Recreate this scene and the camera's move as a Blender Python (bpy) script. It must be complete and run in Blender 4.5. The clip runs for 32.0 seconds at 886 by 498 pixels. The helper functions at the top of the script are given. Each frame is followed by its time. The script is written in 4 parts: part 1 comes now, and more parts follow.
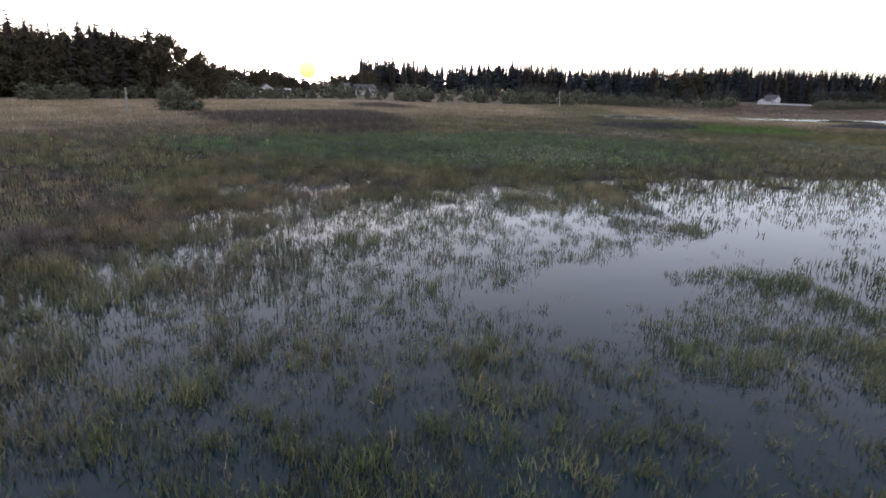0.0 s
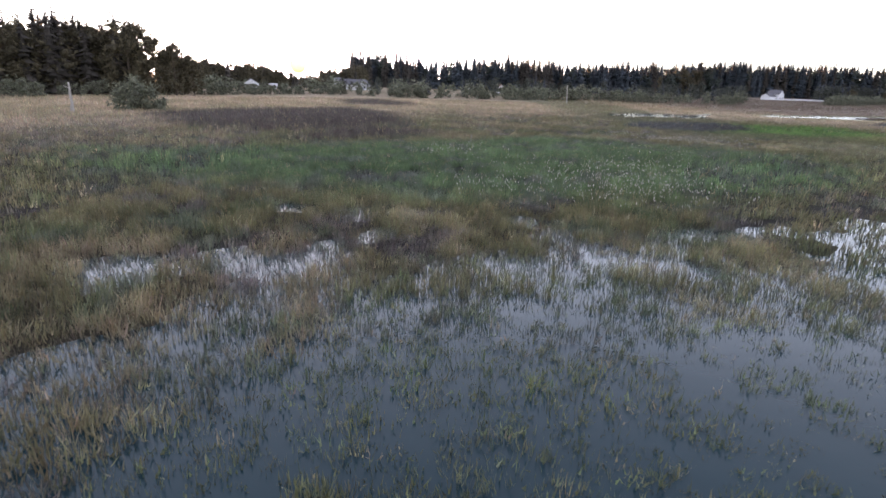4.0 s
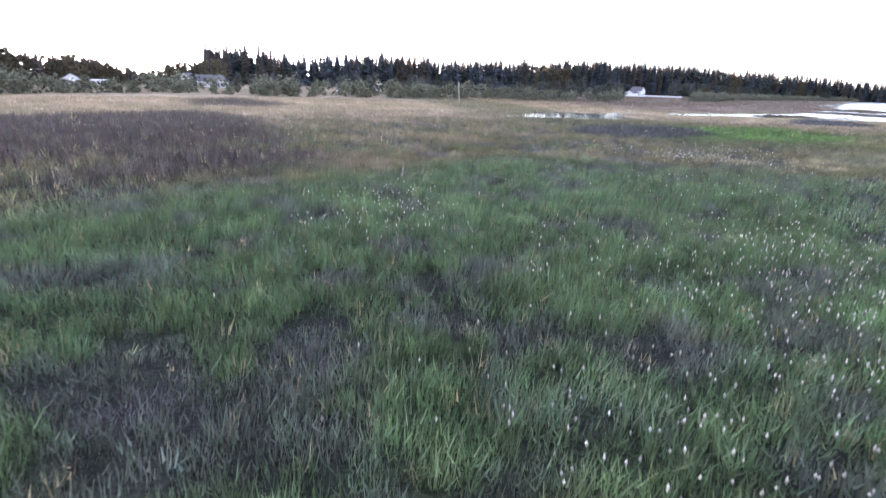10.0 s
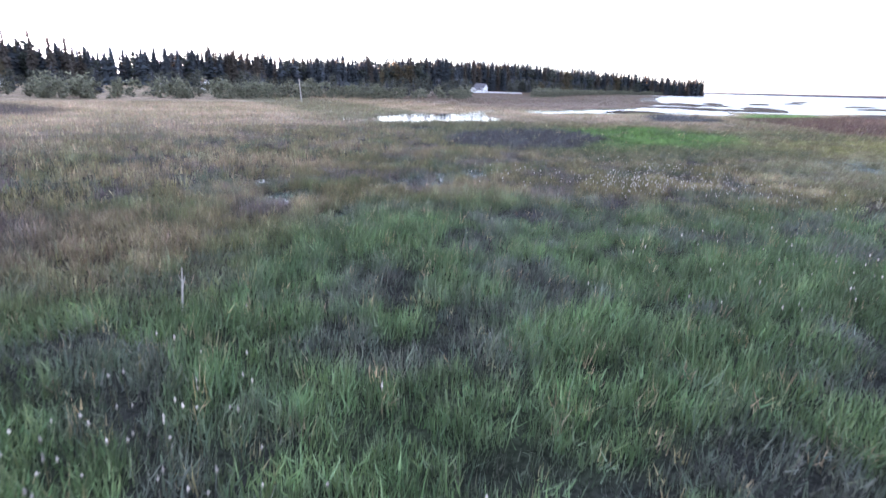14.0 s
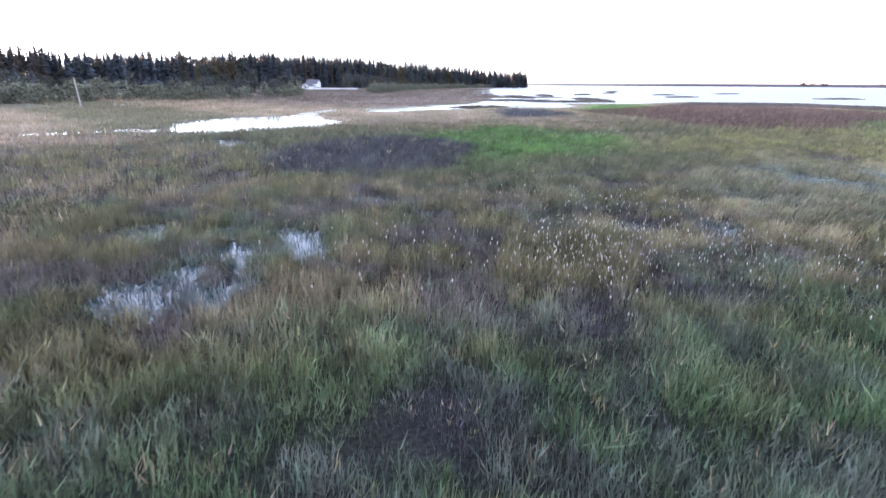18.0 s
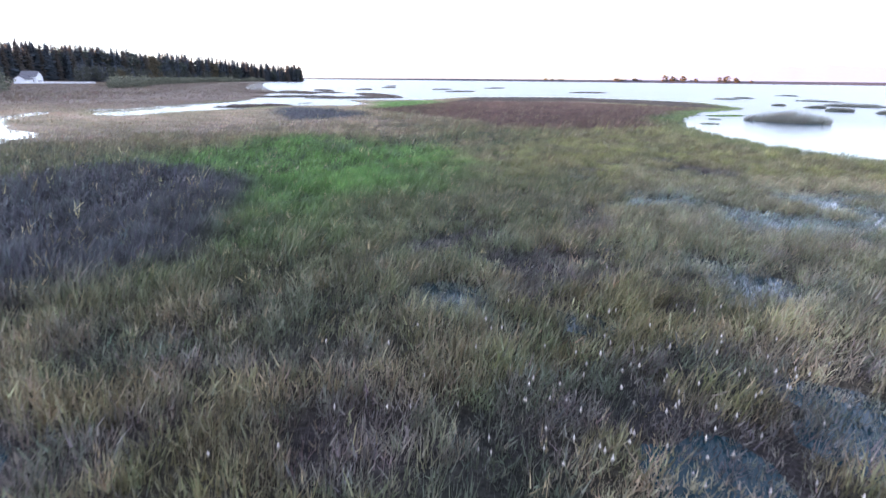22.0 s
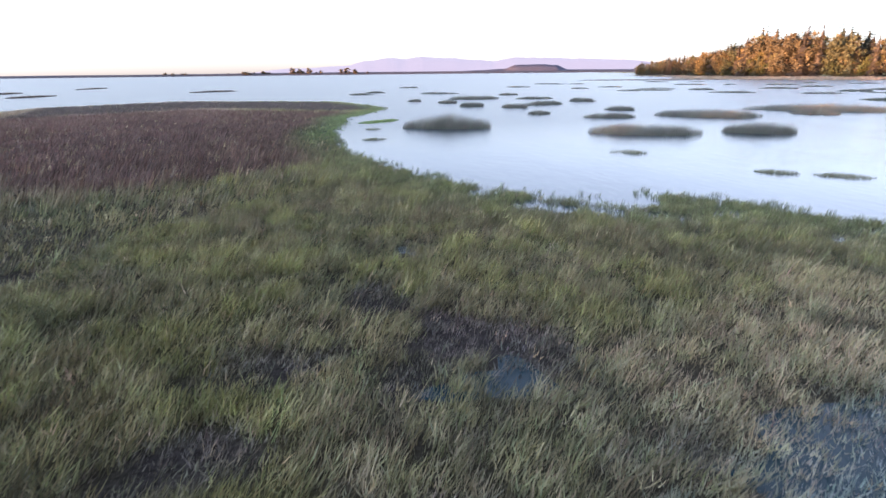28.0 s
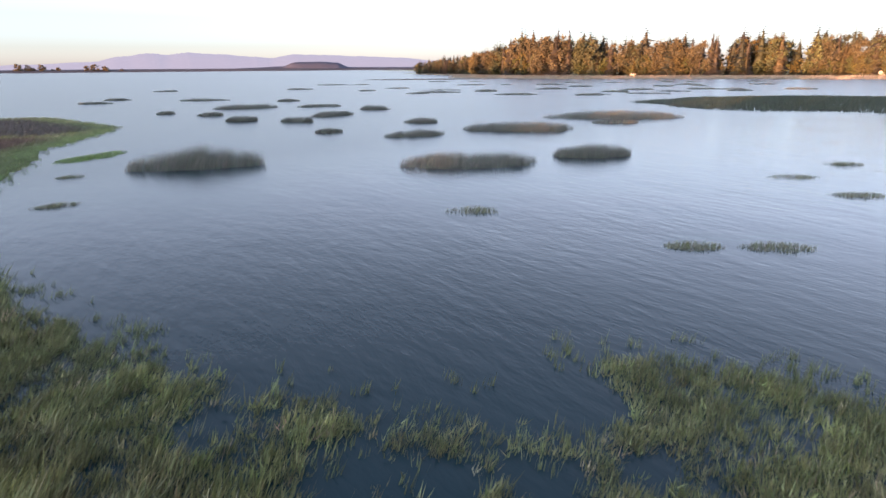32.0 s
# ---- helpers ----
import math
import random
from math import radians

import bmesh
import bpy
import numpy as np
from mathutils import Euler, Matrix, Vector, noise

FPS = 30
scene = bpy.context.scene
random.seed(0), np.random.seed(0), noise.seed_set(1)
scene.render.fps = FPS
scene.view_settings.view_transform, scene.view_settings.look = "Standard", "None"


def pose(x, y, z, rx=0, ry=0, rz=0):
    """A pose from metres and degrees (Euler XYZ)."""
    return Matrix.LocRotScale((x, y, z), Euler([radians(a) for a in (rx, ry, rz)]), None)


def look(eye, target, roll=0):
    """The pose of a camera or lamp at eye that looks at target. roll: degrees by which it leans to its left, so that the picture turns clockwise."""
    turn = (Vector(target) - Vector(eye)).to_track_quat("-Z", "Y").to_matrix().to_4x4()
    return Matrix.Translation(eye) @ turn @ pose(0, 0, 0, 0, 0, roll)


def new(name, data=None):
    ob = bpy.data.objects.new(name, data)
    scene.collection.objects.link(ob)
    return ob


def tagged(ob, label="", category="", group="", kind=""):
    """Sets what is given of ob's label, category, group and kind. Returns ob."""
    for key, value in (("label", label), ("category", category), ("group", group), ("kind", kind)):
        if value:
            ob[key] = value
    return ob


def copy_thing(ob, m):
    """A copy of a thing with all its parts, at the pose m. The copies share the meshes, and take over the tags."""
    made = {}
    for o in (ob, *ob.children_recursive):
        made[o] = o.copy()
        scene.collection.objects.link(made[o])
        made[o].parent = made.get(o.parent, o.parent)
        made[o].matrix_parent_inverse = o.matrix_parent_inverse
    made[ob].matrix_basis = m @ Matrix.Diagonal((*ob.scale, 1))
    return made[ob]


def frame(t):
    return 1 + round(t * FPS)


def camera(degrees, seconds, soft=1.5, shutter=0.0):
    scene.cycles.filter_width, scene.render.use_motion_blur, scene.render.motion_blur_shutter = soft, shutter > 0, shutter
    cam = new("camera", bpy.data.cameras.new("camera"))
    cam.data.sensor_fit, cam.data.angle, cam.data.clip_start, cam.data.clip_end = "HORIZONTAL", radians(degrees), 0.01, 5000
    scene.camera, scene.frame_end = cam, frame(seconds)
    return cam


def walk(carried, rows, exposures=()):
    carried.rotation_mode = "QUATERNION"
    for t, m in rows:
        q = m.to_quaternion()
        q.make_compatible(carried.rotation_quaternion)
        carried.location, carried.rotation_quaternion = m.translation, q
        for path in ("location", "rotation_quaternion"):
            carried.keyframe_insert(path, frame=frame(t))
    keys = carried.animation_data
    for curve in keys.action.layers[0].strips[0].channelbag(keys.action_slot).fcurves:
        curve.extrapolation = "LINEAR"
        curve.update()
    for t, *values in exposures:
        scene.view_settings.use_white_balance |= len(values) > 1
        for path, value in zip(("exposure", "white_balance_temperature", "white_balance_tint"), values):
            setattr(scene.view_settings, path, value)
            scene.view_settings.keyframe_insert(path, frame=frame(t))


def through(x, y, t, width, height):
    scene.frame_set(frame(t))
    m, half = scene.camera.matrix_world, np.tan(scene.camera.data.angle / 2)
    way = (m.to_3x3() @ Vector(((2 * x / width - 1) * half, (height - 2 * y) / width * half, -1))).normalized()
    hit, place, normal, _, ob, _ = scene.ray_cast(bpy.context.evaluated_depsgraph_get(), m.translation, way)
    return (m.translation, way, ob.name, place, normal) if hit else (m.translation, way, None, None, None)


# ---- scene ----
cam = camera(78.57, 32.0, shutter=0.25)
PATH = [
    (0.0, (0.000, 0.000, 6.531), (0.008, 9.578, 3.657), 1.87),
    (0.5, (-0.317, 2.014, 6.465), (-0.305, 11.590, 3.582), 1.85),
    (1.0, (-0.655, 4.038, 6.416), (-0.629, 13.610, 3.524), 1.83),
    (1.5, (-1.009, 6.086, 6.385), (-0.964, 15.658, 3.492), 1.88),
    (2.0, (-1.334, 8.159, 6.399), (-1.278, 17.729, 3.499), 1.91),
    (2.5, (-1.680, 10.183, 6.387), (-1.611, 19.750, 3.475), 1.93),
    (4.5, (-2.824, 18.131, 6.266), (-2.588, 27.682, 3.313), 1.72),
    (5.0, (-3.149, 20.302, 6.234), (-2.802, 29.850, 3.280), 1.63),
    (5.5, (-3.487, 22.517, 6.156), (-3.050, 32.062, 3.205), 1.77),
    (6.0, (-3.776, 24.704, 6.023), (-3.182, 34.242, 3.077), 1.82),
    (6.5, (-4.052, 26.930, 5.946), (-3.231, 36.451, 3.001), 1.90),
    (7.0, (-4.301, 29.093, 5.931), (-3.327, 38.602, 2.992), 1.82),
    (7.5, (-4.468, 31.287, 5.933), (-3.368, 40.783, 2.995), 1.75),
    (8.0, (-4.578, 33.473, 5.866), (-3.289, 42.943, 2.924), 1.90),
    (8.5, (-4.603, 35.706, 5.796), (-3.108, 45.146, 2.854), 1.99),
    (9.0, (-4.563, 37.904, 5.763), (-2.832, 47.305, 2.827), 1.97),
    (9.5, (-4.436, 40.035, 5.744), (-2.424, 49.382, 2.815), 1.92),
    (10.0, (-4.238, 42.156, 5.701), (-1.913, 51.434, 2.782), 1.90),
    (10.5, (-3.943, 44.270, 5.680), (-1.279, 53.460, 2.771), 1.85),
    (11.0, (-3.532, 46.428, 5.665), (-0.535, 55.516, 2.763), 1.78),
    (11.5, (-3.093, 48.531, 5.738), (0.181, 57.524, 2.837), 1.73),
    (12.0, (-2.541, 50.711, 5.762), (0.994, 59.607, 2.869), 1.64),
    (12.5, (-1.934, 52.718, 5.815), (1.920, 61.484, 2.932), 1.61),
    (13.0, (-1.242, 54.785, 5.816), (2.909, 63.411, 2.926), 1.45),
    (13.5, (-0.542, 56.720, 5.766), (3.921, 65.192, 2.883), 1.40),
    (14.0, (0.284, 58.736, 5.791), (5.036, 67.047, 2.902), 1.52),
    (14.5, (1.294, 60.725, 5.851), (6.364, 68.844, 2.957), 1.18),
    (16.5, (5.719, 67.144, 5.861), (11.899, 74.454, 2.967), 0.36),
    (17.0, (6.974, 68.846, 5.828), (13.383, 75.954, 2.929), 0.67),
    (17.5, (8.313, 70.536, 5.854), (14.915, 77.461, 2.944), 0.38),
    (18.0, (9.699, 72.189, 5.860), (16.589, 78.820, 2.935), 0.37),
    (18.5, (11.126, 73.817, 5.864), (18.346, 80.081, 2.926), 0.54),
    (19.0, (12.654, 75.410, 5.875), (20.133, 81.357, 2.927), 0.38),
    (19.5, (14.252, 76.983, 5.886), (21.943, 82.657, 2.945), 0.70),
    (20.0, (16.033, 78.482, 5.794), (23.955, 83.829, 2.853), 0.72),
    (20.5, (17.930, 79.889, 5.745), (26.128, 84.787, 2.778), 0.58),
    (21.0, (19.830, 81.221, 5.751), (28.250, 85.707, 2.756), 0.67),
    (21.5, (21.704, 82.442, 5.809), (30.363, 86.450, 2.817), 0.68),
    (22.0, (23.429, 83.460, 5.929), (32.311, 86.948, 2.939), 0.63),
    (22.5, (25.360, 84.428, 6.059), (34.431, 87.391, 3.070), 0.46),
    (23.0, (27.350, 85.198, 6.203), (36.572, 87.629, 3.195), 0.07),
    (23.5, (29.361, 85.891, 6.337), (38.707, 87.797, 3.332), 0.07),
    (24.0, (31.474, 86.374, 6.439), (40.918, 87.693, 3.428), -0.08),
    (24.5, (33.757, 86.796, 6.555), (43.256, 87.600, 3.533), -0.19),
    (25.0, (36.188, 87.018, 6.680), (45.711, 87.376, 3.649), -0.36),
    (25.5, (38.638, 87.084, 6.749), (48.164, 86.963, 3.709), -0.37),
    (27.5, (48.501, 85.628, 7.148), (57.811, 83.677, 4.061), -0.52),
    (28.0, (50.944, 85.013, 7.366), (60.152, 82.651, 4.263), -0.59),
    (28.5, (53.331, 84.286, 7.612), (62.418, 81.513, 4.493), -0.54),
    (29.0, (55.755, 83.453, 7.838), (64.725, 80.334, 4.706), -0.54),
    (29.5, (58.103, 82.502, 8.007), (66.988, 79.154, 4.869), -0.63),
    (30.0, (60.459, 81.495, 8.163), (69.196, 77.787, 5.012), -0.63),
    (30.5, (62.899, 80.453, 8.334), (71.451, 76.341, 5.179), -0.61),
    (31.0, (65.282, 79.295, 8.510), (73.562, 74.664, 5.349), -0.55),
    (31.5, (67.571, 78.069, 8.650), (75.496, 72.858, 5.481), -0.44),
    (32.0, (69.902, 76.787, 8.793), (77.559, 71.194, 5.617), -0.45),
]
EXPOSURES = [(0, 2.98, 6700, 19), (1.5, 3.25, 6650, 19), (4.5, 3.8, 6550, 20), (8, 4.32, 6200, 21), (13, 4.42, 5850, 22), (20, 4.34, 5800, 21), (25, 4.05, 5800, 19), (28, 3.72, 5850, 18), (32, 3.32, 6000, 16)]
walk(cam, [(t, look(eye, target, roll)) for t, eye, target, roll in PATH], EXPOSURES)

# ---------------------------------------------------------------- world, sun, exposure
SUN_AZ, SUN_EL = -13.8, 1.3
world = bpy.data.worlds.new("evening_sky")
scene.world = world
world.use_nodes = True
wn, wl = world.node_tree.nodes, world.node_tree.links
sky = wn.new("ShaderNodeTexSky")
sky.sky_type, sky.sun_disc = "NISHITA", False
sky.sun_elevation, sky.sun_rotation = radians(SUN_EL), radians(SUN_AZ)
sky.air_density, sky.dust_density, sky.ozone_density = 0.8, 0.5, 3.0
wn["Background"].inputs["Strength"].default_value = 0.15
haze = wn.new("ShaderNodeHueSaturation")
haze.inputs["Saturation"].default_value = 0.33
wl.new(sky.outputs["Color"], haze.inputs["Color"])
wl.new(haze.outputs["Color"], wn["Background"].inputs["Color"])
SUN_DIR = Vector((math.sin(radians(SUN_AZ)) * math.cos(radians(SUN_EL)), math.cos(radians(SUN_AZ)) * math.cos(radians(SUN_EL)), math.sin(radians(SUN_EL))))
lamp = bpy.data.lights.new("sun", "SUN")
lamp.energy, lamp.angle, lamp.color = 2.9, radians(0.6), (1.0, 0.46, 0.18)
new("sun_light", lamp).matrix_world = look(SUN_DIR * 100, (0, 0, 0))

# ---------------------------------------------------------------- number helpers
rng = np.random.default_rng(7)


def vnoise(x, y, size, seed=0):
    """Smooth value noise in 0..1 with cells of that size."""
    u, v = np.asarray(x, float) / size + seed * 17.31, np.asarray(y, float) / size - seed * 9.73
    i, j = np.floor(u).astype(np.int64), np.floor(v).astype(np.int64)
    a, b = u - i, v - j
    a, b = a * a * (3 - 2 * a), b * b * (3 - 2 * b)

    def corner(p, q):
        h = (p * 374761393 + q * 668265263 + seed * 144665) & 0x7FFFFFFF
        h = ((h ^ (h >> 13)) * 1274126177) & 0x7FFFFFFF
        return ((h ^ (h >> 16)) & 0xFFFF) / 65535.0

    return (corner(i, j) * (1 - a) + corner(i + 1, j) * a) * (1 - b) + (corner(i, j + 1) * (1 - a) + corner(i + 1, j + 1) * a) * b


def fnoise(x, y, size, seed=0):
    return 0.55 * vnoise(x, y, size, seed) + 0.3 * vnoise(x, y, size * 0.45, seed + 5) + 0.15 * vnoise(x, y, size * 0.2, seed + 9)


def inside(poly, x, y):
    """Signed distance to a polygon's edge in metres, positive inside."""
    x, y = np.asarray(x, float), np.asarray(y, float)
    best, odd = np.full(x.shape, 1e9), np.zeros(x.shape, bool)
    for (ax, ay), (bx, by) in zip(poly, poly[1:] + poly[:1]):
        dx, dy = bx - ax, by - ay
        t = np.clip(((x - ax) * dx + (y - ay) * dy) / (dx * dx + dy * dy + 1e-9), 0, 1)
        best = np.minimum(best, np.hypot(x - ax - t * dx, y - ay - t * dy))
        if ay != by:
            odd ^= ((ay > y) != (by > y)) & (x < (bx - ax) * (y - ay) / (by - ay) + ax)
    return np.where(odd, best, -best)


def step(a, b, v):
    t = np.clip((v - a) / (b - a), 0, 1)
    return t * t * (3 - 2 * t)


def along(line, x, y):
    """Distance to a polyline in metres."""
    best = np.full(np.shape(x), 1e9)
    for (ax, ay), (bx, by) in zip(line, line[1:]):
        dx, dy = bx - ax, by - ay
        t = np.clip(((x - ax) * dx + (y - ay) * dy) / (dx * dx + dy * dy), 0, 1)
        best = np.minimum(best, np.hypot(x - ax - t * dx, y - ay - t * dy))
    return best


# ---------------------------------------------------------------- the plan
LAND = [(-3500, -3500), (-20, -3500), (10, -60), (45, 10), (60, 40), (66, 51), (70.5, 57), (73.5, 59.3), (77, 61), (79.7, 64), (77.2, 65.8), (79, 68), (81.2, 70), (83, 72), (86.4, 74.2), (89.7, 76), (96.6, 78.8), (99.4, 79.4), (110, 80.8), (124, 80), (134, 77.5), (147, 76.5), (165, 67), (173, 65.5), (203, 74), (222, 118), (200, 145), (177, 150), (165, 160), (160, 166), (140, 166), (111, 161.5), (88, 164.5), (90, 169), (118, 176), (147, 188), (230, 244), (326, 330), (480, 455), (650, 580), (800, 655), (820, 760), (400, 3500), (-3500, 3500)]
EAST_LAND = [(815, -398), (560, -300), (470, -220), (345, -250), (285, -295), (180, -340), (60, -330), (-60, -400), (-60, -3500), (3500, -3500), (3500, -1700)]
POND = [(35, 141), (43, 140), (52.5, 139), (60, 143), (68, 163), (58, 165), (48, 162), (40, 155)]
CREEKS = [[(16, 152), (24, 150), (30, 148.5), (37, 146)], [(64, 160), (72, 169), (84, 178), (92, 177), (101, 177), (118, 179), (134, 181), (150, 184)]]
CHANNELS = [[(189, 217), (165, 189), (150, 176), (140, 163), (124, 160), (127, 157), (133, 149), (145, 152), (160, 166), (180, 185), (215, 215)], [(270, 285), (188, 205), (174, 204), (188, 199), (232, 214), (320, 280)]]
OPEN_POOLS = [[(-0.2, 16.6), (3.7, 18.7), (9.4, 23.2), (17.5, 29.2), (19.6, 26.5), (16.2, 21.5), (11, 19.5), (9, 20), (5.7, 17), (5.3, 13.3), (4, 12.9), (2.9, 14.2), (1.2, 15.1)], [(3.5, 19), (8.3, 21), (9, 17), (5.7, 15), (2.5, 16)]]
FLOODED = [(-30, -20), (-14, 12), (-11.7, 20), (-9.5, 27), (-8.5, 34), (0.5, 34.5), (5, 36), (11, 35), (20, 42), (38, 47), (60, 40), (60, -20)]
WET_SPOTS = [[(14, 87), (19.4, 91.5), (21, 91), (20.3, 87.5), (15, 86)], [(50, 84.5), (55, 84.5), (57.5, 80.5), (60, 68), (54, 70), (48, 76), (48, 80), (49, 83)]]
GREEN = [[(-31, 62), (-18, 66), (-4, 73), (3, 78), (9, 81.5), (14, 81), (18, 78), (22, 75.5), (28, 74), (33, 70), (32, 60), (22, 50), (12, 47), (3, 45), (-8, 46.5), (-24, 51)], [(50, 117), (63, 119.5), (69, 117), (68, 99), (60, 95), (52, 94.5), (45, 96), (40, 94.5), (37, 97), (43, 101), (49, 107)], [(123, 139), (155, 154), (170, 146), (160, 137.5), (135, 126), (109, 122)]]
DARK = [[(-50, 104), (-44, 120), (-22, 143), (-12, 128), (-7.7, 105), (-7, 98), (-12, 88), (-22, 78), (-36, 86)], [(-22, 70), (-14, 88), (-9, 88), (-2.5, 85), (-2, 80), (-4, 76.5), (-8, 75)], [(31, 113), (36.5, 117), (50, 116.5), (49, 107), (42, 101), (36, 96), (31, 98.5), (28, 102), (27.5, 106)], [(165, 136), (200, 142), (216, 115), (197, 78), (172, 67), (165, 77), (184, 104)], [(-33, 187), (-22, 197), (-9, 174), (-10, 157), (-26, 157)], [(118, 157), (120, 148), (107, 130), (98, 128), (89, 133), (100, 145)]]
RED = [(90, 103), (103, 114), (118, 137), (165, 136), (180, 106), (160, 73), (126, 80.8), (108, 82.2), (97, 82.5), (93, 87.5), (89.6, 94)]
TRACK = [(0, 5), (-2, 20), (-4, 40), (-1, 58), (8, 75), (25, 87), (45, 90), (70, 80), (80, 70)]

# small places as x, y, radius: where the sky shows in water among the stems, dark trodden-down mud, dry straw, tufts in the flood, gaps along the cove
PUDDLES = [(-9.4, 34.3, 1.2), (-7.4, 33.8, 1.4), (-13, 33, 1.5), (-0.5, 39.4, 0.65), (0.5, 34.5, 1.2), (3.1, 37.6, 0.75), (5.2, 40.6, 0.5), (3.5, 35.8, 1.4), (7.3, 34.5, 1.2), (9.9, 39.6, 0.55), (12.2, 40.3, 0.85), (-9.1, 42.6, 0.85), (-6.6, 41.9, 0.85), (1.7, 41.2, 0.55), (8.1, 38.8, 0.85), (12.1, 44, 0.55), (-7, 36.7, 0.5), (-5, 38.1, 0.5), (-10.3, 43, 0.75),
    (14.3, 88.2, 1.1), (13.9, 90, 0.5), (18.4, 90.4, 0.9), (19.8, 90.4, 1.1), (20, 88.6, 0.8), (6.3, 91.7, 1.1), (7.3, 86.5, 1.3), (8.3, 81.4, 1.3), (18, 93.7, 1.0), (16.7, 95, 1.1), (21, 95.8, 0.9), (19, 98.2, 0.9), (34.3, 125, 2.6), (33.6, 79.4, 1.1), (35.1, 84.7, 0.7), (31.6, 82, 0.6), (27.2, 94, 1.4), (62, 81, 1.1), (58.4, 87.6, 1.0), (43, 81.2, 1.0), (41, 79.7, 0.8), (37, 88.6, 0.7), (72, 81.2, 0.9)]
MUD = [(41.5, 90.2, 1.3), (40.4, 88, 1.1), (41.3, 86.8, 1.0), (63.6, 80.8, 1.9), (62.6, 79, 1.5), (64.3, 86.7, 1.2), (60.5, 87.9, 1.3), (67.5, 84, 1.0), (31.4, 81.3, 1.2), (33, 82.6, 1.0), (25.6, 78.3, 1.3), (20.8, 77.7, 1.0), (-4, 53.6, 0.9), (1.9, 51.1, 1.0), (-7.8, 52.3, 1.5), (27, 89.3, 1.3), (12.3, 78.6, 1.0), (11.6, 75.1, 1.0), (15.2, 78, 0.9), (2.2, 44, 1.3), (4.5, 45, 1.0)]
DRY = [(9.6, 35, 2.2), (6.5, 30.6, 1.5), (5.2, 35.4, 1.4), (10.5, 36.5, 1.5), (30.2, 82.7, 1.1), (30, 79.6, 1.2), (61.5, 76.4, 2.2), (62, 72.5, 2.4), (63.8, 68, 2.6), (59.4, 75.5, 1.8), (-3.5, 40.5, 1.0), (-1.8, 39.8, 0.9), (37, 80, 1.5), (35, 76, 1.6)]
TUFTS = [(12.8, 17.3, 2.6), (10.8, 13, 2.2), (7.6, 12.2, 1.7), (4.5, 11.8, 1.4), (2.1, 9.9, 1.6), (1.1, 12.9, 1.2), (-4.7, 11.4, 1.0), (-5.8, 10.1, 1.3), (-8.5, 9.7, 2.2), (16.4, 20, 2.8), (-0.8, 8.4, 1.4), (8.8, 9, 1.4), (-9.5, 15, 1.8), (-6.5, 19, 1.8), (-4, 22.5, 1.8), (14, 14, 2.4), (9, 7, 2.0), (12, 9, 2.0), (5, 6.5, 1.5), (15.5, 11, 2.4), (11, 11, 1.5), (-3, 8, 1.8), (-6, 7.5, 2.0), (0.5, 7, 1.4), (3.5, 8.2, 1.4), (-1.5, 10.3, 0.9)]
COVE_GAPS = [(82.4, 71.0, 1.2), (81.4, 70.2, 1.7), (80.2, 69.2, 1.6), (79.2, 68, 1.6), (78, 66.8, 1.3), (79.4, 72.8, 1.3), (77.8, 71.2, 1.4), (76.4, 69.4, 1.4), (82.9, 74.9, 1.0), (84.5, 73.4, 0.9), (75.2, 67.2, 0.9)]

OLIVE, TAN, STRAW, LUSH, DUSK, RUST, MOSS = (np.array(c) for c in ((0.160, 0.146, 0.076), (0.345, 0.268, 0.188), (0.42, 0.35, 0.21), (0.103, 0.158, 0.073), (0.078, 0.080, 0.084), (0.118, 0.072, 0.058), (0.168, 0.190, 0.078)))
BLUISH = np.array((0.150, 0.185, 0.175))
ASH = np.array((0.116, 0.099, 0.121))
BROWN = np.array((0.104, 0.086, 0.074))
UMBER, SEDGE, VIVID = np.array((0.165, 0.130, 0.105)), np.array((0.240, 0.212, 0.104)), np.array((0.102, 0.192, 0.050))


def spots(places, x, y, ragged=0.9):
    """How far each point lies within any of the round places, 0..1, with a ragged rim."""
    rim = (fnoise(x, y, 1.6, 71) - 0.5) * 2 * ragged + (vnoise(x, y, 0.35, 72) - 0.5) * 0.5
    best = np.zeros(np.shape(x))
    for cx, cy, r in places:
        best = np.maximum(best, step(r + 0.35, r - 0.45, np.hypot((x - cx), (y - cy)) + rim))
    return best


